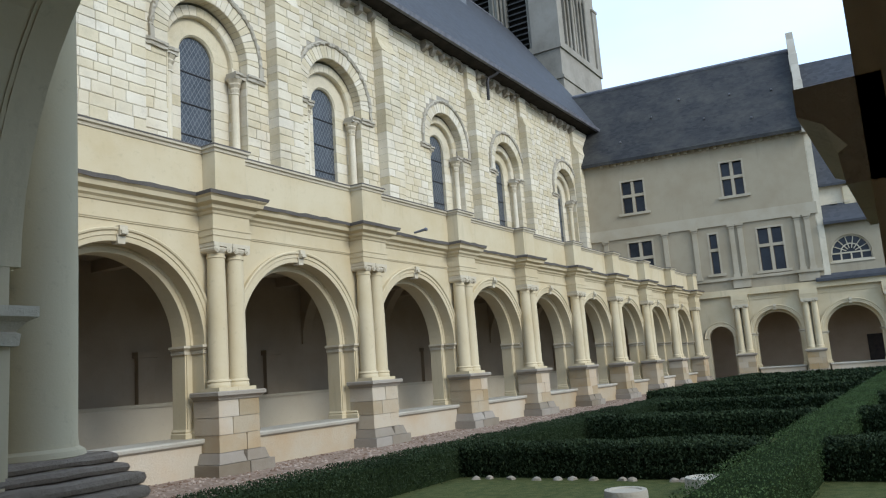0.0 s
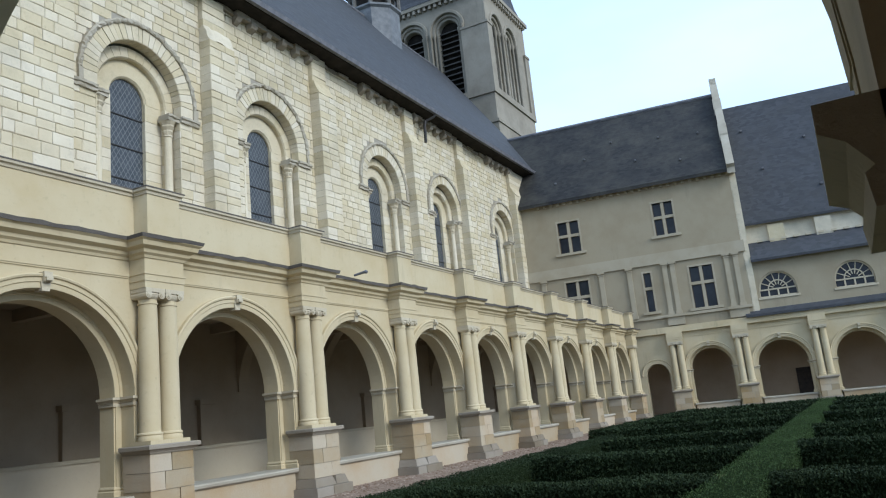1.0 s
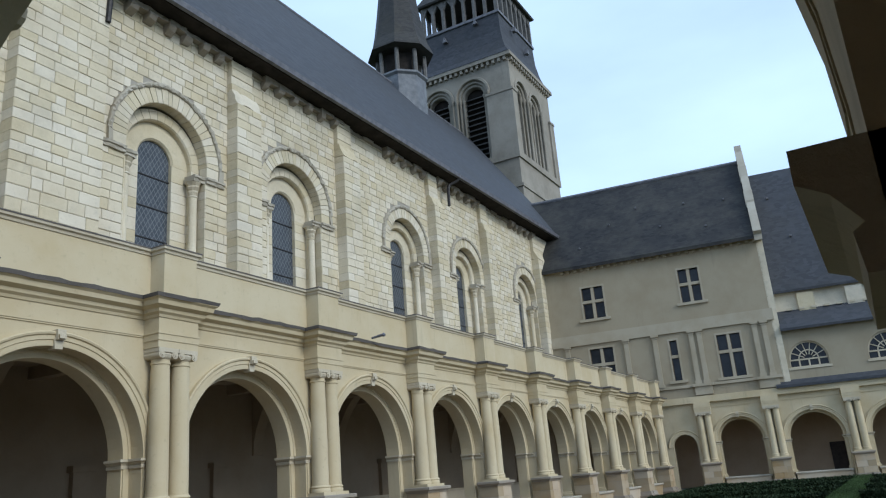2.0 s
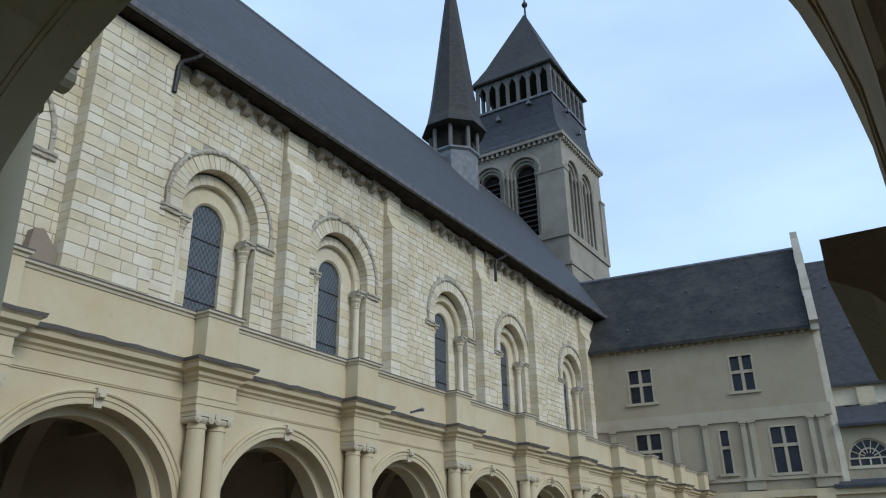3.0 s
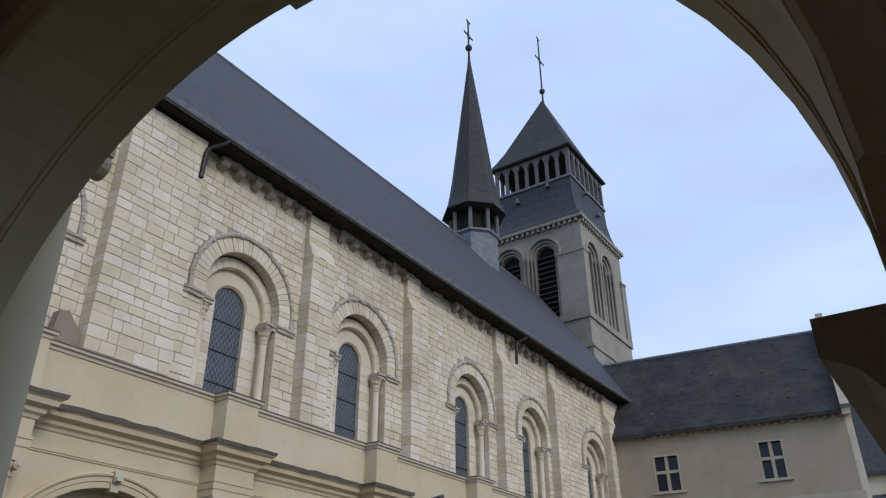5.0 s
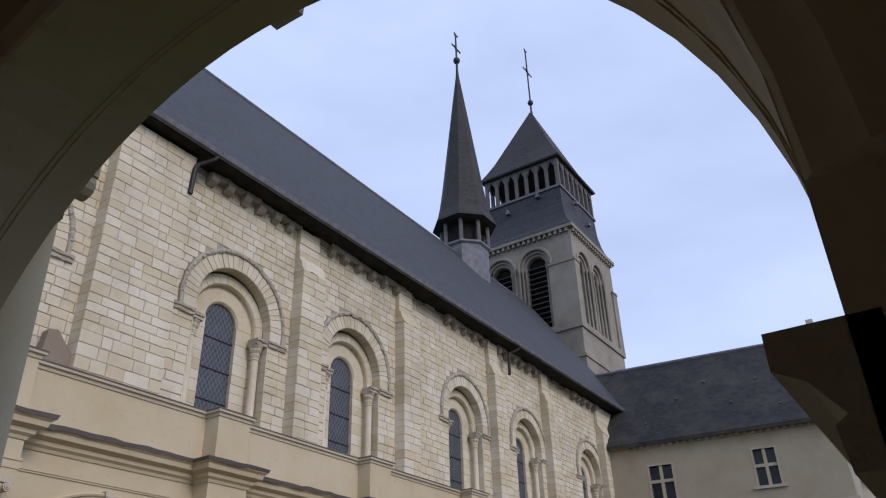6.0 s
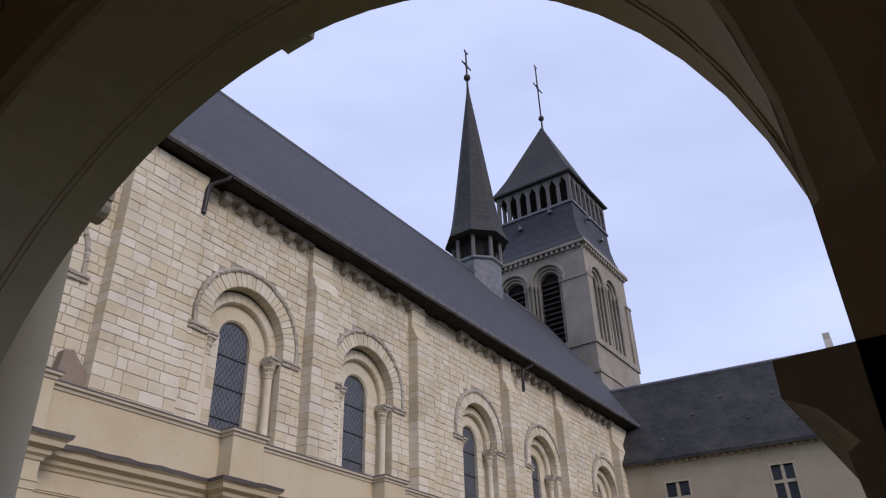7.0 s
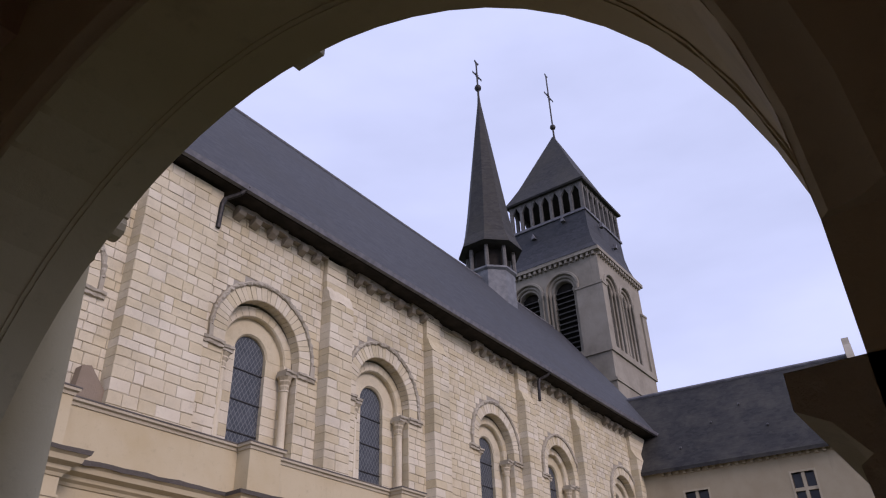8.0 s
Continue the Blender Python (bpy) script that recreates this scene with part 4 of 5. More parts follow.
def finial(parent, z, high, arm):
    b = turned(B(), 0, 0, [(0.16, z - 0.4), (0.1, z + 0.5), (0.1, z + 1.2), (0.26, z + 1.35), (0.32, z + 1.55), (0.26, z + 1.75), (0.085, z + 1.9), (0.075, z + high)], seg=10)
    f1 = part("finial", b, IRON, parent, "iron finial with a ball", smooth=True)
    b = B()
    zc = z + high * 0.66
    for dx, dy in ((1, 0), (0, 1)):
        if dx:
            rod(b, (-arm, 0, zc), (arm, 0, zc), 0.065)
            for s in (-1, 1):
                rod(b, (s * arm, 0, zc - 0.12), (s * arm, 0, zc + 0.12), 0.04)
    for q in range(4):
        c, s = math.cos(radians(45 + 90 * q)), math.sin(radians(45 + 90 * q))
        rod(b, (0, 0, zc), (c * arm * 0.5, 0, zc + s * arm * 0.5), 0.03)
    part("cross", b, IRON, f1)
    b = B()
    slab(b, [(-0.05, z + high - 0.1), (0.3, z + high + 0.02), (0.45, z + high + 0.3), (0.15, z + high + 0.18), (-0.2, z + high + 0.35), (-0.28, z + high + 0.15)], -0.03, 0.03)
    part("weathercock", b, IRON, f1, "small flat weathervane")


finial(tower, 54.5, 9.0, 0.95)

# ---- fleche on the nave ridge ----
SX = 45.4
fleche = thing("fleche", "slender slate fleche with an open lantern on the ridge", "spire", (SX, RIDGE_Y, 28.0))


def octo(b, rows, seg=8, turn=22.5):
    rings = [[b.verts.new((r * math.cos(radians(turn + 360 * i / seg)), r * math.sin(radians(turn + 360 * i / seg)), z)) for i in range(seg)] for r, z in rows]
    for p, q in zip(rings, rings[1:]):
        for i in range(seg):
            b.faces.new((p[i], p[(i + 1) % seg], q[(i + 1) % seg], q[i]))
    b.faces.new(rings[0]), b.faces.new(rings[-1])
    return b


part("lantern_base", octo(B(), [(1.8, -5.0), (1.8, 2.6), (1.98, 2.75), (1.98, 2.9)]), ZINC, fleche, "pale zinc-clad octagonal base")
# near-black core painting the shade inside the lantern
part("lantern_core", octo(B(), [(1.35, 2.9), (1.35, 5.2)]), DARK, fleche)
for i in range(8):
    a = radians(22.5 + 45 * i)
    b = rod(B(), (1.8 * math.cos(a), 1.8 * math.sin(a), 2.85), (1.8 * math.cos(a), 1.8 * math.sin(a), 5.3), 0.16, 6)
    part("lantern_post", b, GREYWOOD, fleche)
part("spire", octo(B(), [(2.1, 4.75), (2.55, 4.85), (2.5, 5.05), (2.15, 5.9), (1.92, 7.0), (1.68, 8.6), (0.16, 20.6), (0.1, 21.3)]), SPIRESLATE, fleche, "tall flared slate spire")
finial(fleche, 21.0, 4.6, 0.68)

# ---- east pavilion and range ----
pav = thing("pavilion", "pale rendered corner pavilion with stone mullioned windows and slate roof", "building", (0, 0, 0))
PW = 12.3                                             # the gable end, along u


def mullioned(F, u0, u1, z0, z1, parent, transom=0.62, mullion=True):
    """A stone-framed window with cross bars, sunk into the wall."""
    w = part("window", box(B(), u0 - 0.11, u0, -0.3, 0.02, z0 - 0.02, z1 + 0.12, F), TRIM, parent, "stone mullioned window")
    part("frame", box(B(), u1, u1 + 0.11, -0.3, 0.02, z0 - 0.02, z1 + 0.12, F), TRIM, w)
    part("lintel", box(B(), u0, u1, -0.3, 0.02, z1, z1 + 0.12, F), TRIM, w)
    b = box(B(), u0 - 0.3, u1 + 0.3, -0.3, 0.12, z0 - 0.16, z0, F)
    part("sill", b, TRIM, w)
    zt = z0 + (z1 - z0) * transom
    um = (u0 + u1) / 2
    b = box(B(), u0, u1, -0.28, -0.03, zt - 0.09, zt + 0.09, F)
    if mullion:
        box(b, um - 0.09, um + 0.09, -0.27, -0.025, z0, z1, F)
    part("cross_bar", b, TRIM, w)
    cells = ((u0, um - 0.09), (um + 0.09, u1)) if mullion else ((u0, u1),)
    for a, c in cells:
        for p, q in ((z0, zt - 0.09), (zt + 0.09, z1)):
            part("pane", box(B(), a + 0.03, c - 0.03, -0.24, -0.2, p + 0.03, q - 0.03, F), PANE, w)
            for e0, e1 in ((a, a + 0.035), (c - 0.035, c)):
                part("casement", box(B(), e0, e1, -0.25, -0.17, p, q, F), TIMBER, w)


UPPER = [(1.4, 2.76, 10.85, 12.9), (7.48, 8.68, 11.0, 13.08)]
LOWER = [(1.45, 2.9, 6.4, 8.93, True), (6.32, 6.76, 6.38, 8.8, False), (9.06, 10.38, 6.26, 8.77, True)]


def wall_with_holes(F, u0, u1, z0, z1, holes, v0, v1, mat, parent, name="wall"):
    """One wall plate pierced by rectangular openings."""
    b = B()
    us = sorted({u0, u1, *[x for h in holes for x in h[:2]]})
    zs = sorted({z0, z1, *[x for h in holes for x in h[2:4]]})
    solid = {(i, k) for i in range(len(us) - 1) for k in range(len(zs) - 1)
             if not any(h[0] < (us[i] + us[i + 1]) / 2 < h[1] and h[2] < (zs[k] + zs[k + 1]) / 2 < h[3] for h in holes)}
    vs = {}

    def vert(i, k, side):
        if (i, k, side) not in vs:
            vs[i, k, side] = b.verts.new(F(us[i], v1 if side else v0, zs[k]))
        return vs[i, k, side]
    for i, k in solid:
        for side in (0, 1):
            b.faces.new([vert(*c, side) for c in ((i, k), (i + 1, k), (i + 1, k + 1), (i, k + 1))])
        for (di, dk), (p, q) in (((-1, 0), ((i, k), (i, k + 1))), ((1, 0), ((i + 1, k), (i + 1, k + 1))), ((0, -1), ((i, k), (i + 1, k))), ((0, 1), ((i, k + 1), (i + 1, k + 1)))):
            if (i + di, k + dk) not in solid:
                b.faces.new((vert(*p, 0), vert(*q, 0), vert(*q, 1), vert(*p, 1)))
    return part(name, b, mat, parent)


wall_with_holes(east, -1.5, PW, 9.7, 14.35, [(a - 0.0, c, p, q) for a, c, p, q in UPPER], -0.6, 0.0, PLASTER, pav, "upper_wall")
wall_with_holes(east, -1.5, PW, 5.3, 9.7, LOWER, -0.6, -0.0, PLASTER, pav, "lower_wall")
for a, c, p, q in UPPER:
    mullioned(east, a, c, p, q, pav, 0.55)
for a, c, p, q, mm in LOWER:
    mullioned(east, a, c, p, q, pav, 0.6, mm)
# near-black box that paints the unlit rooms behind the windows
part("room_shade", box(B(), -1, PW - 0.4, -1.4, -0.8, 5.4, 14.0, east), DARK, pav)
b = sweep(B(), [(PW, -0.3), (PW, 0.0), (-1.5, 0.0)], [(-0.1, 9.25), (0.04, 9.25), (0.06, 9.4), (0.1, 9.45), (0.12, 9.65), (0.22, 9.74), (0.25, 9.84), (0.0, 9.93), (-0.1, 9.93)], lambda u, v, z: east(u, v, z))
part("string_cornice", b, TRIM, pav, "moulded stone string cornice")
b = sweep(B(), [(PW, -0.3), (PW, 0.0), (-1.5, 0.0)], [(0.0, 9.935), (0.24, 9.855), (0.27, 9.845), (0.27, 9.87), (0.02, 9.97)], east)
part("weathering", b, WEATHERED, pav, "dark weathered top of the string cornice")
# dark strip that draws the thin shadow below the cornice's overhang
b = sweep(B(), [(PW, -0.3), (PW, 0.0), (-1.5, 0.0)], [(-0.05, 9.5), (0.125, 9.5), (0.14, 9.53), (0.125, 9.56), (-0.05, 9.56)], east)
part("string_bead", b, WEATHERED, pav)
b = sweep(B(), [(PW, 0.0), (12.05, 0.0), (12.05, 0.2), (10.95, 0.2), (10.95, 0.0), (8.38, 0.0), (8.38, 0.2), (7.38, 0.2), (7.38, 0.0), (-1.5, 0.0)], [(-0.1, 5.9), (0.06, 5.9), (0.1, 5.95), (0.1, 6.02), (-0.1, 6.06)], east)
part("sill_course", b, TRIM, pav)
for u, hw in ((7.88, 0.5), (11.5, 0.55)):
    part("pilaster_pedestal", box(B(), u - hw, u + hw, -0.1, 0.2, 5.4, 5.9, east), TRIM, pav)
PILS = [0.05, 3.75, 5.5, 7.65, 8.12, 11.25, 11.78]
for u in PILS:
    b = box(B(), u - 0.14, u + 0.14, -0.1, 0.11, 6.05, 9.0, east)
    pl = part("pilaster", b, TRIM, pav)
    b = box(B(), u - 0.19, u + 0.19, -0.1, 0.15, 6.05, 6.25, east)
    part("foot", b, TRIM, pl)
    b = box(B(), u - 0.17, u + 0.17, -0.1, 0.14, 9.0, 9.08, east)
    box(b, u - 0.22, u + 0.22, -0.1, 0.19, 9.12, 9.25, east)
    box(b, u - 0.15, u + 0.15, -0.1, 0.12, 9.08, 9.12, east)
    part("capital", b, TRIM, pl)
# modillion row and eaves
for i in range(28):
    u = 0.2 + i * 0.44
    b = B()
    box(b, u, u + 0.18, -0.1, 0.16, 14.02, 14.22, east)
    part("modillion", b, TRIM, pav)
part("eaves_board", box(B(), -1.5, PW, -0.2, 0.26, 14.22, 14.36, east), TRIM, pav)
# roof: eave above the facade, ridge behind
RV, RZ, EZ = -5.5, 21.2, 14.36
b = B()
lo = [(-2.6, 0.4, EZ), (PW - 0.05, 0.4, EZ), (PW - 0.05, RV, RZ), (-2.6, RV, RZ), ]
va = [b.verts.new(east(*p)) for p in lo]
vb = [b.verts.new(east(p[0], p[1], p[2] - 0.22)) for p in lo]
b.faces.new(va), b.faces.new(vb)
for i in range(4):
    b.faces.new((va[i], va[(i + 1) % 4], vb[(i + 1) % 4], vb[i]))
part("roof", b, OLDSLATE, pav, "steep old slate roof with lichen")
part("ridge_tiles", rod(B(), east(-2.6, RV, RZ), east(PW, RV, RZ), 0.16), LEAD, pav)
# gable wall with a raised coping and kneelers
gable = [(0.0, 5.3), (0.0, 14.2), (0.32, 14.5), (RV, RZ + 0.35), (2 * RV, 14.5), (2 * RV, 5.3)]
part("gable_wall", slab(B(), gable, PW - 0.05, PW + 0.32, lambda v, u, z: east(u, v, z)), ASHLAR, pav, "bare stone gable wall")
b = B()
for p, q in (((0.5, 14.35), (RV, RZ + 0.55)),):
    d = Vector((q[0] - p[0], q[1] - p[1])).normalized()
    nn = Vector((d.y, -d.x)) * 0.28
    slab(b, [(p[0], p[1]), (q[0], q[1]), (q[0] - nn.x * -1, q[1] - nn.y * -1), (p[0] + nn.x, p[1] + nn.y)], PW - 0.1, PW + 0.36, lambda v, u, z: east(u, v, z))
slab(b, [(RV - 0.35, RZ), (RV - 0.12, RZ + 1.2), (RV + 0.12, RZ + 1.2), (RV + 0.4, RZ)], PW - 0.1, PW + 0.34, lambda v, u, z: east(u, v, z))
slab(b, [(0.5, 14.0), (0.5, 14.5), (-0.3, 15.7), (-0.3, 14.2)], PW - 0.1, PW + 0.35, lambda v, u, z: east(u, v, z))
for t in (0.36, 0.7):
    v, z = 0.5 + (RV - 0.5) * t, 14.35 + (RZ + 0.2 - 14.35) * t
    slab(b, [(v + 0.42, z - 0.25), (v + 0.42, z + 0.2), (v + 0.1, z + 0.95), (v - 0.25, z + 0.8), (v - 0.25, z - 0.1)], PW - 0.14, PW + 0.37, lambda v, u, z: east(u, v, z))
part("gable_coping", b, OLDCARVED, pav, "raised stone gable coping")

EAST_PIERS = [7.6, 11.3, 15.45, 19.6, 23.75, 27.9]
gallery_e = thing("cloister_arcade", "far cream stone cloister arcade with twin columns", "arcade", (0, 0, 0), "cloister arcades", "structure")
for uc in EAST_PIERS:
    pier(east, uc, gallery_e, 0.22, 0.48, post=False)
for ua, ub in zip(EAST_PIERS, EAST_PIERS[1:]):
    bay(east, ua, ub, gallery_e, 1.1 if ua < 8 else 1.3, z_spring=2.7 if ua < 8 else 2.5)
# corner bay with a low arched doorway
uc, r = 6.32, 0.68
b = slab(B(), [(4.0, 0.0), (4.0, CORN0), (7.6, CORN0), (7.6, 0.0), (uc + r, 0.0)] + arc(uc, 2.55, r) + [(uc - r, 0.0)], -0.6, 0.0, east)
part("corner_wall", b, TUFFEAU, gallery_e)
b = ring(B(), uc, 2.55, [(r, -0.1), (r, 0.05), (r + 0.2, 0.06), (r + 0.25, 0.1), (r + 0.28, 0.06), (r + 0.28, -0.1)], east)
part("archivolt", b, TUFFEAU, gallery_e)
b = sweep(B(), [(30, 0.0), (4.0, 0.0)], [(-0.2, CORN0), (0.04, CORN0), (0.1, CORN0 + 0.1), (0.22, CORN0 + 0.2), (0.27, CORN0 + 0.3), (0.27, CORN0 + 0.36), (-0.2, CORN0 + 0.37)], east)
part("cornice", b, TUFFEAU, gallery_e)
# the far gallery's dimness is put into this wall's colour
shell("wall_east", box(B(), -6, 40, -5.5, -5.1, 0, 5.2, east), DIMPLASTER, "limewashed back wall of the far gallery", "wall")
shell("ceiling_east", box(B(), 5.2, 40, -5.5, -0.55, 4.9, 5.2, east), LIMEWASH, "dark timber ceiling of the far gallery", "ceiling")
door = thing("door", "dark boarded door standing in the gallery wall", "door")
part("leaf", box(B(), 14.2, 15.2, -5.1, -5.0, 0.1, 2.2, east), DOORWOOD, door)

# the lower range beyond the pavilion, with fan-lit windows
rng = thing("east_range", "cream stone range with half-round windows and slate roofs", "building")
HALF = [(13.8 + 4.06 * i, 1.03) for i in range(5)]
outline = [(PW + 0.3, 6.35), (PW + 0.3, 8.6), (40, 8.6), (40, 6.35)]
for c, r in reversed(HALF):
    outline += [(c + r, 6.35)] + arc(c, 6.8, r, n=18) + [(c - r, 6.35)]
part("wall", slab(B(), outline, -0.55, -0.15, east), PLASTER, rng)
part("wall_base", box(B(), PW + 0.3, 40, -0.55, -0.15, 5.3, 6.35, east), PLASTER, rng)
for c, r in HALF:
    w = part("window", ring(B(), c, 6.8, [(r - 0.09, -0.4), (r - 0.09, -0.28), (r, -0.28), (r, -0.4)], east, n=18), CARVED, rng, "half-round fanlight window with glazing bars")
    part("pane", slab(B(), arc(c, 6.8, r - 0.02, n=18) + [(c - r + 0.02, 6.36), (c + r - 0.02, 6.36)], -0.42, -0.39, east), PANE, w)
    b = ring(B(), c, 6.8, [(r * 0.5 - 0.03, -0.39), (r * 0.5 - 0.03, -0.31), (r * 0.5 + 0.03, -0.31), (r * 0.5 + 0.03, -0.39)], east, n=14)
    for k in range(1, 7):
        an = radians(180 * k / 7)
        rod(b, east(c + 0.25 * math.cos(an), -0.34, 6.8 + 0.25 * math.sin(an)), east(c + r * 0.95 * math.cos(an), -0.34, 6.8 + r * 0.95 * math.sin(an)), 0.03, 6)
    box(b, c - r, c + r, -0.39, -0.3, 6.76, 6.84, east), box(b, c - r, c + r, -0.39, -0.3, 6.36, 6.42, east)
    for du in (-r, -r * 0.5, 0, r * 0.5, r):
        box(b, c + du - 0.04, c + du + 0.04, -0.39, -0.3, 6.36, 6.8, east)
    part("glazing_bar", b, CARVED, w)
    part("sill", box(B(), c - r - 0.1, c + r + 0.1, -0.4, -0.1, 6.24, 6.36, east), CARVED, w)


def pitched(b, u0, u1, va0, za, vb0, zb, th=0.15):
    lo = [(u0, va0, za), (u1, va0, za), (u1, vb0, zb), (u0, vb0, zb)]
    p = [b.verts.new(east(*x)) for x in lo]
    q = [b.verts.new(east(x[0], x[1], x[2] - th)) for x in lo]
    b.faces.new(p), b.faces.new(q)
    for i in range(4):
        b.faces.new((p[i], p[(i + 1) % 4], q[(i + 1) % 4], q[i]))
    return b


part("ledge_roof", pitched(B(), PW - 0.5, 40, 0.35, 5.42, -0.2, 5.75), SLATE, rng, "narrow slate ledge above the arcade")
part("lean_to_roof", pitched(B(), PW + 0.3, 40, 0.25, 8.62, -1.3, 9.85), SLATE, rng, "short slate lean-to roof")
b = B()
for i in range(40):
    u = PW + 0.9 + 0.68 * i
    box(b, u, u + 0.3, -1.35, -1.1, 9.82, 9.94, east)
part("ridge_studs", b, CARVED, rng)
part("clerestory", box(B(), PW + 0.3, 40, -2.0, -1.4, 9.0, 11.1, east), ASHLAR, rng)
b = sweep(B(), [(40, -1.4), (PW + 0.3, -1.4)], [(-0.1, 10.8), (0.1, 10.85), (0.2, 11.1), (-0.1, 11.15)], east)
part("clerestory_cornice", b, CARVED, rng)
for i in range(8):
    u = PW + 1.6 + 2.6 * i
    part("clerestory_pier", box(B(), u, u + 0.9, -1.5, -1.15, 9.4, 10.8, east), ASHLAR, rng)
part("main_roof", pitched(B(), PW + 0.2, 40, -1.05, 11.05, -5.8, 20.2), SLATE, rng, "tall blue slate roof")

# ---- hedges ----


def hedge(u0, u1, y0, y1, h, seed, label, leaf=None):
    """A clipped box hedge: core painted near-black for the shade inside, and a coat of small leaf clumps."""
    rnd = random.Random(seed)
    t = thing("hedge", label, "hedge", ((u0 + u1) / 2, (y0 + y1) / 2, 0), "garden hedges")
    cx, cy = (u0 + u1) / 2, (y0 + y1) / 2
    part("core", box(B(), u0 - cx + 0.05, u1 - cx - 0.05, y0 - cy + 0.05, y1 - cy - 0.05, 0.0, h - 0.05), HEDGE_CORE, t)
    dist = max(4.0, math.hypot(max(u0, 2), (y0 + y1) / 2))
    size = min(0.075, 0.017 * dist / 9)
    verts, faces = [], []
    lx, ly = u1 - u0, y1 - y0
    areas = [lx * ly, lx * h, lx * h, ly * h, ly * h]
    total = sum(areas)
    for _ in range(int(min(80000, 1.7 * total / (size * size)))):
        k = rnd.random() * total
        f = 0
        while k > areas[f]:
            k -= areas[f]
            f += 1
        a, c = rnd.random(), rnd.random()
        wob = 0.035 * noise.noise(Vector(((u0 + a * lx) * 1.7, (y0 + c * ly) * 1.7, f)))
        j = rnd.uniform(-0.03, 0.035) + wob
        if f == 0:
            p = Vector((u0 + a * lx, y0 + c * ly, h + j))
        elif f < 3:
            p = Vector((u0 + a * lx, (y0 - j) if f == 1 else (y1 + j), c * h))
        else:
            p = Vector(((u0 - j) if f == 3 else (u1 + j), y0 + a * ly, c * h))
        if p.z < 0.09 and rnd.random() < 0.7:
            continue
        q = Euler((rnd.uniform(0, 6.3), rnd.uniform(0, 6.3), rnd.uniform(0, 6.3))).to_matrix()
        s = size * rnd.uniform(0.6, 1.3)
        n0 = len(verts)
        for w in ((-s, 0, 0), (0, -s * 0.55, 0.1 * s), (s, 0, 0), (0, s * 0.55, 0.1 * s)):
            v = p + q @ Vector(w)
            verts.append((v.x - cx, v.y - cy, v.z))
        faces.append((n0, n0 + 1, n0 + 2, n0 + 3))
    me = bpy.data.meshes.new("leaves")
    me.from_pydata(verts, [], faces)
    me.materials.append(leaf or HEDGE)
    ob = new("leaves", me)
    ob.parent = t
    tagged(ob, kind="stuff")
    return t


HEDGE_ROWS = [10.35, 15.4, 20.3, 26.5, 31.5, 36.5, 41.5]
LOW = "low clipped dark green box hedge on the lawn"
hedge(4.0, 22.5, 6.3, 6.95, 0.46, 1, "low clipped box hedge along the gravel path")
hedge(5.0, 44.0, 1.25, 1.95, 0.46, 2, "long brighter green clipped box hedge", HEDGE_LIGHT)
for i, x in enumerate(HEDGE_ROWS):
    hedge(x, x + 0.6, 1.95, 6.3 if x < 25 else 8.0, 0.45, 10 + i, LOW)
    hedge(x, x + 0.6, -6.0 if x < 25 else -8, 1.25, 0.45, 30 + i, LOW)
hedge(26.5, 44.0, 8.0, 8.6, 0.45, 50, "low clipped box hedge along the gravel path")

for x, y, r in ((8.45, 3.04, 0.24), (9.42, 2.42, 0.24)):
    st = thing("stone_stub", "low round pale stone drum on the lawn", "stone", (x, y, 0), "stone drums")
    b = turned(B(), 0, 0, [(r * 0.95, -0.05), (r, 0.02), (r, 0.15), (r * 0.96, 0.18), (r * 0.75, 0.18), (r * 0.7, 0.165)], seg=18)
    part("drum", b, OLDCARVED, st, smooth=True)

# ---- single dressed stones of the nave wall ----
for job in SINGLES:
    b = B()
    block_mesh(b, *job, cf)
    part("stone_block", b, ASHLAR, church)

spout = thing("waterspout", "small dark lead spout on the cornice", "spout", (17.2, 11.45, 5.4))
part("spout_pipe", rod(B(), (0.0, 0.05, 0.02), (0.05, -0.28, 0.07), 0.03, 8, 0.04), LEAD, spout)
part("spout_lip", rod(B(), (0.05, -0.27, 0.075), (0.06, -0.33, 0.05), 0.055, 8, 0.04), LEAD, spout)
b = slab(B(), [(-0.55, -0.5), (0.3, -0.5), (0.3, -0.15), (-0.2, 0.42), (-0.45, 0.35)], 0.0, 0.3, lambda u, v, z: cf(10.55 + u, v, 9.4 + z))
part("remnant_stone", b, WORNBASE, church, "dark weathered slanting stone")

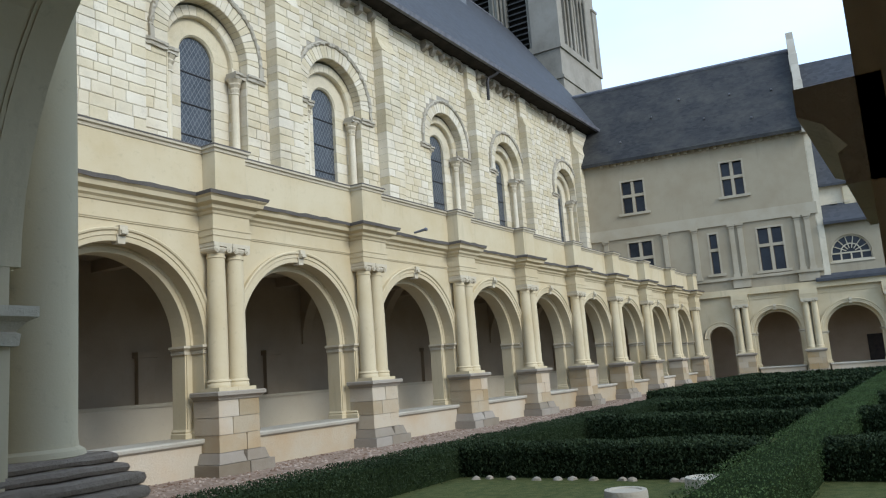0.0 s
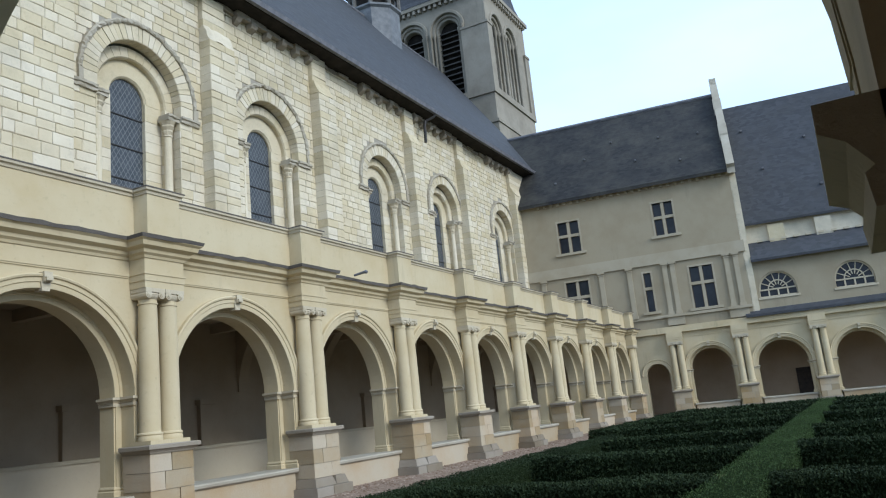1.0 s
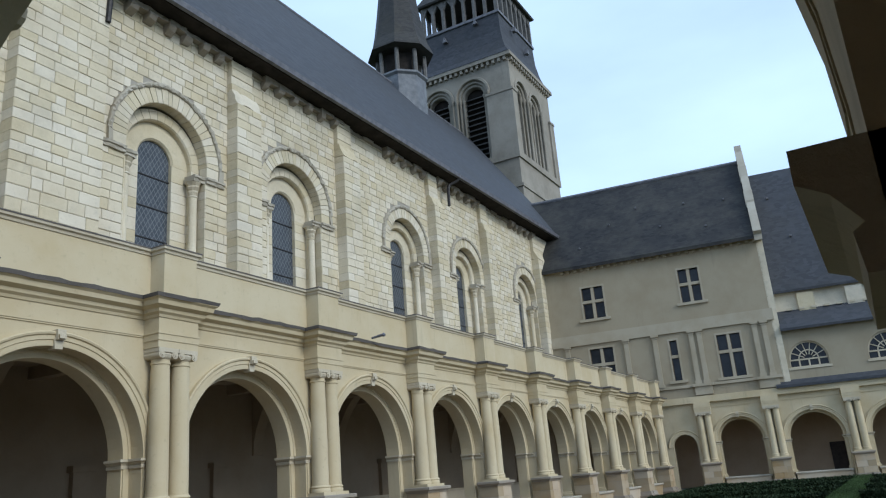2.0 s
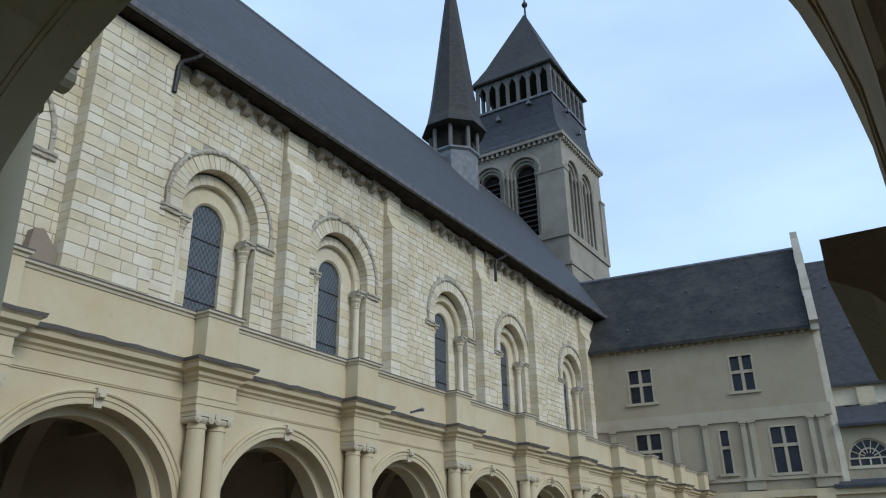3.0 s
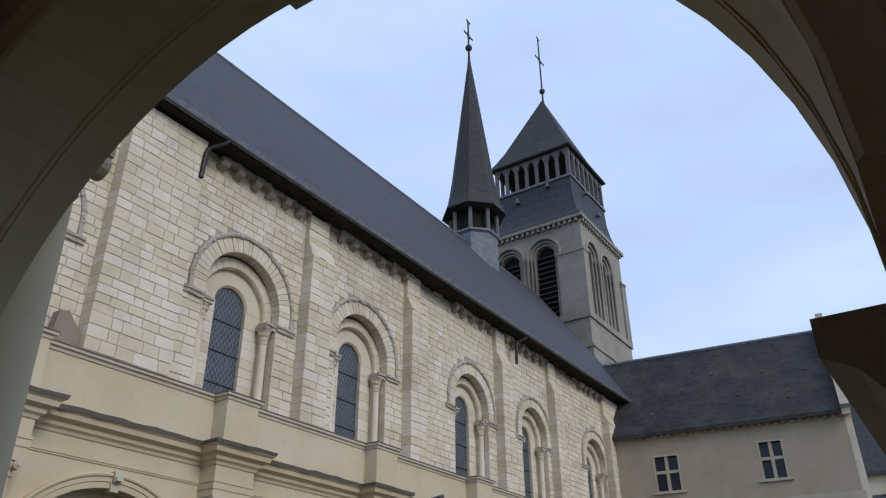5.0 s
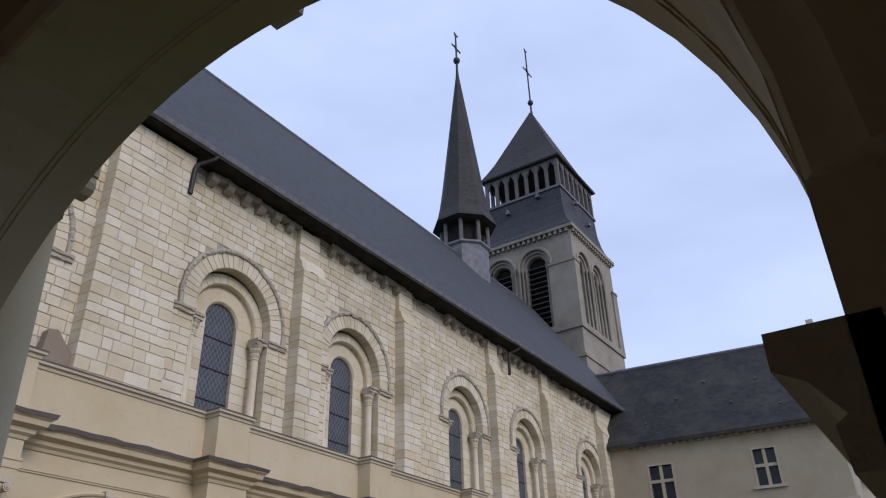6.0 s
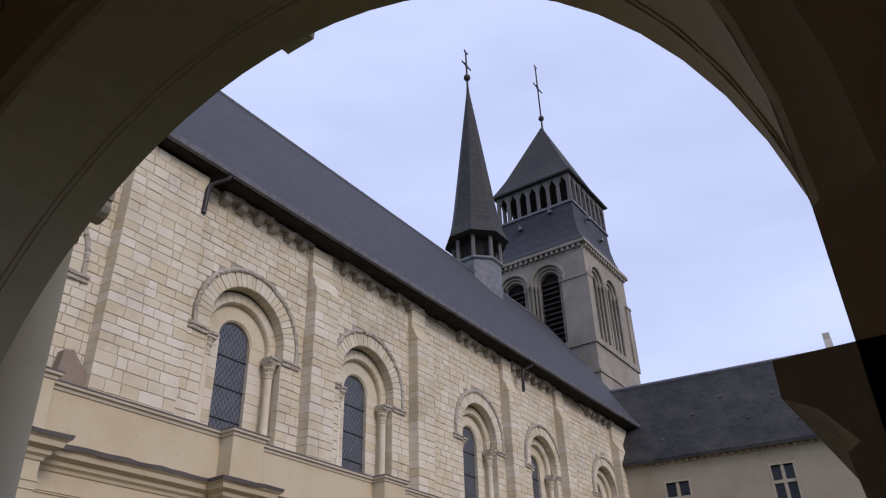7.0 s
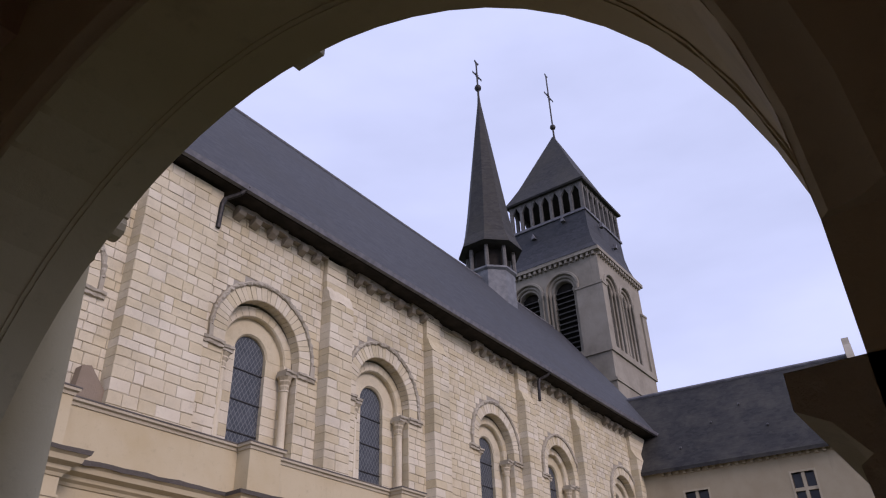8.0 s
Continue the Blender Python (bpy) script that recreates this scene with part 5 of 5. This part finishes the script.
rnd = random.Random(21)
for i in range(13):
    x, y = 10.22 + rnd.uniform(-0.06, 0.04), 2.2 + 0.32 * i + rnd.uniform(-0.15, 0.15)
    es = thing("edging_stone", "small pale rough stone at the foot of a hedge", "stone", (x, y, 0.0), "edging stones")
    b = turned(B(), 0, 0, [(0.04, -0.03), (0.06, 0.0), (0.05, 0.03), (0.015, 0.05)], seg=7)
    for v in b.verts:
        v.co.x *= rnd.uniform(0.7, 1.2)
        v.co.y *= rnd.uniform(0.8, 1.5)
    part("rock", b, CAPSTONE, es, smooth=True)
for u, t in ((1.5, 0.2), (3.4, 0.45), (5.2, 0.62), (6.8, 0.3), (8.4, 0.55), (9.6, 0.2), (10.9, 0.5)):
    v, z = 0.4 + (RV - 0.4) * t, EZ + (RZ - EZ) * t
    part("roof_hook", box(B(), u - 0.05, u + 0.05, v - 0.1, v + 0.12, z + 0.02, z + 0.12, east), LEAD, pav)
for u, t in ((13.6, 0.75), (14.4, 0.4), (17.2, 0.6), (17.4, 0.2), (20.2, 0.45)):
    v, z = -1.05 - 4.75 * t, 11.05 + 9.15 * t
    part("roof_hook", box(B(), u - 0.06, u + 0.06, v - 0.1, v + 0.14, z + 0.02, z + 0.14, east), LEAD, rng)
for k, u, z in ((3, -1.6, 40.6), (3, 1.6, 41.3), (0, -1.4, 41.0), (0, 1.2, 39.9)):
    a = radians(90 * k)
    f = (lambda a: lambda u, v, z: Vector((u * math.cos(a) + (4.1 + v) * math.sin(a), u * math.sin(a) - (4.1 + v) * math.cos(a), z)))(a)
    b = slab(B(), [(u - 0.22, z - 0.3), (u + 0.22, z - 0.3), (u, z + 0.25)], -0.1, 0.25, f)
    part("lucarne", b, LEAD, tower, "tiny lead lucarne")

# loose pebbles and dead leaves on the path
rnd = random.Random(77)
verts, faces = [], []
for _ in range(5200):
    x = 5.5 + 26 * rnd.random() ** 1.6
    y = rnd.uniform(7.3, 11.75) if rnd.random() < 0.75 else rnd.uniform(10.6, 11.7)
    sx, sy, sz = rnd.uniform(0.02, 0.06), rnd.uniform(0.02, 0.05), rnd.uniform(0.008, 0.028)
    an = rnd.uniform(0, 3.14)
    c, sn = math.cos(an), math.sin(an)
    n0 = len(verts)
    for px, py, pz in ((-sx, 0, 0), (0, -sy, 0), (sx, 0, 0), (0, sy, 0), (sx * 0.2, sy * 0.1, sz), ):
        verts.append((x + px * c - py * sn, y + px * sn + py * c, 0.012 + pz))
    faces += [(n0 + i, n0 + (i + 1) % 4, n0 + 4) for i in range(4)]
me = bpy.data.meshes.new("pebbles")
me.from_pydata(verts, [], faces)
me.materials.append(PEBBLE)
tagged(new("pebbles", me), "brown pebbles and dead leaves strewn on the path", "pebbles", "", "stuff")
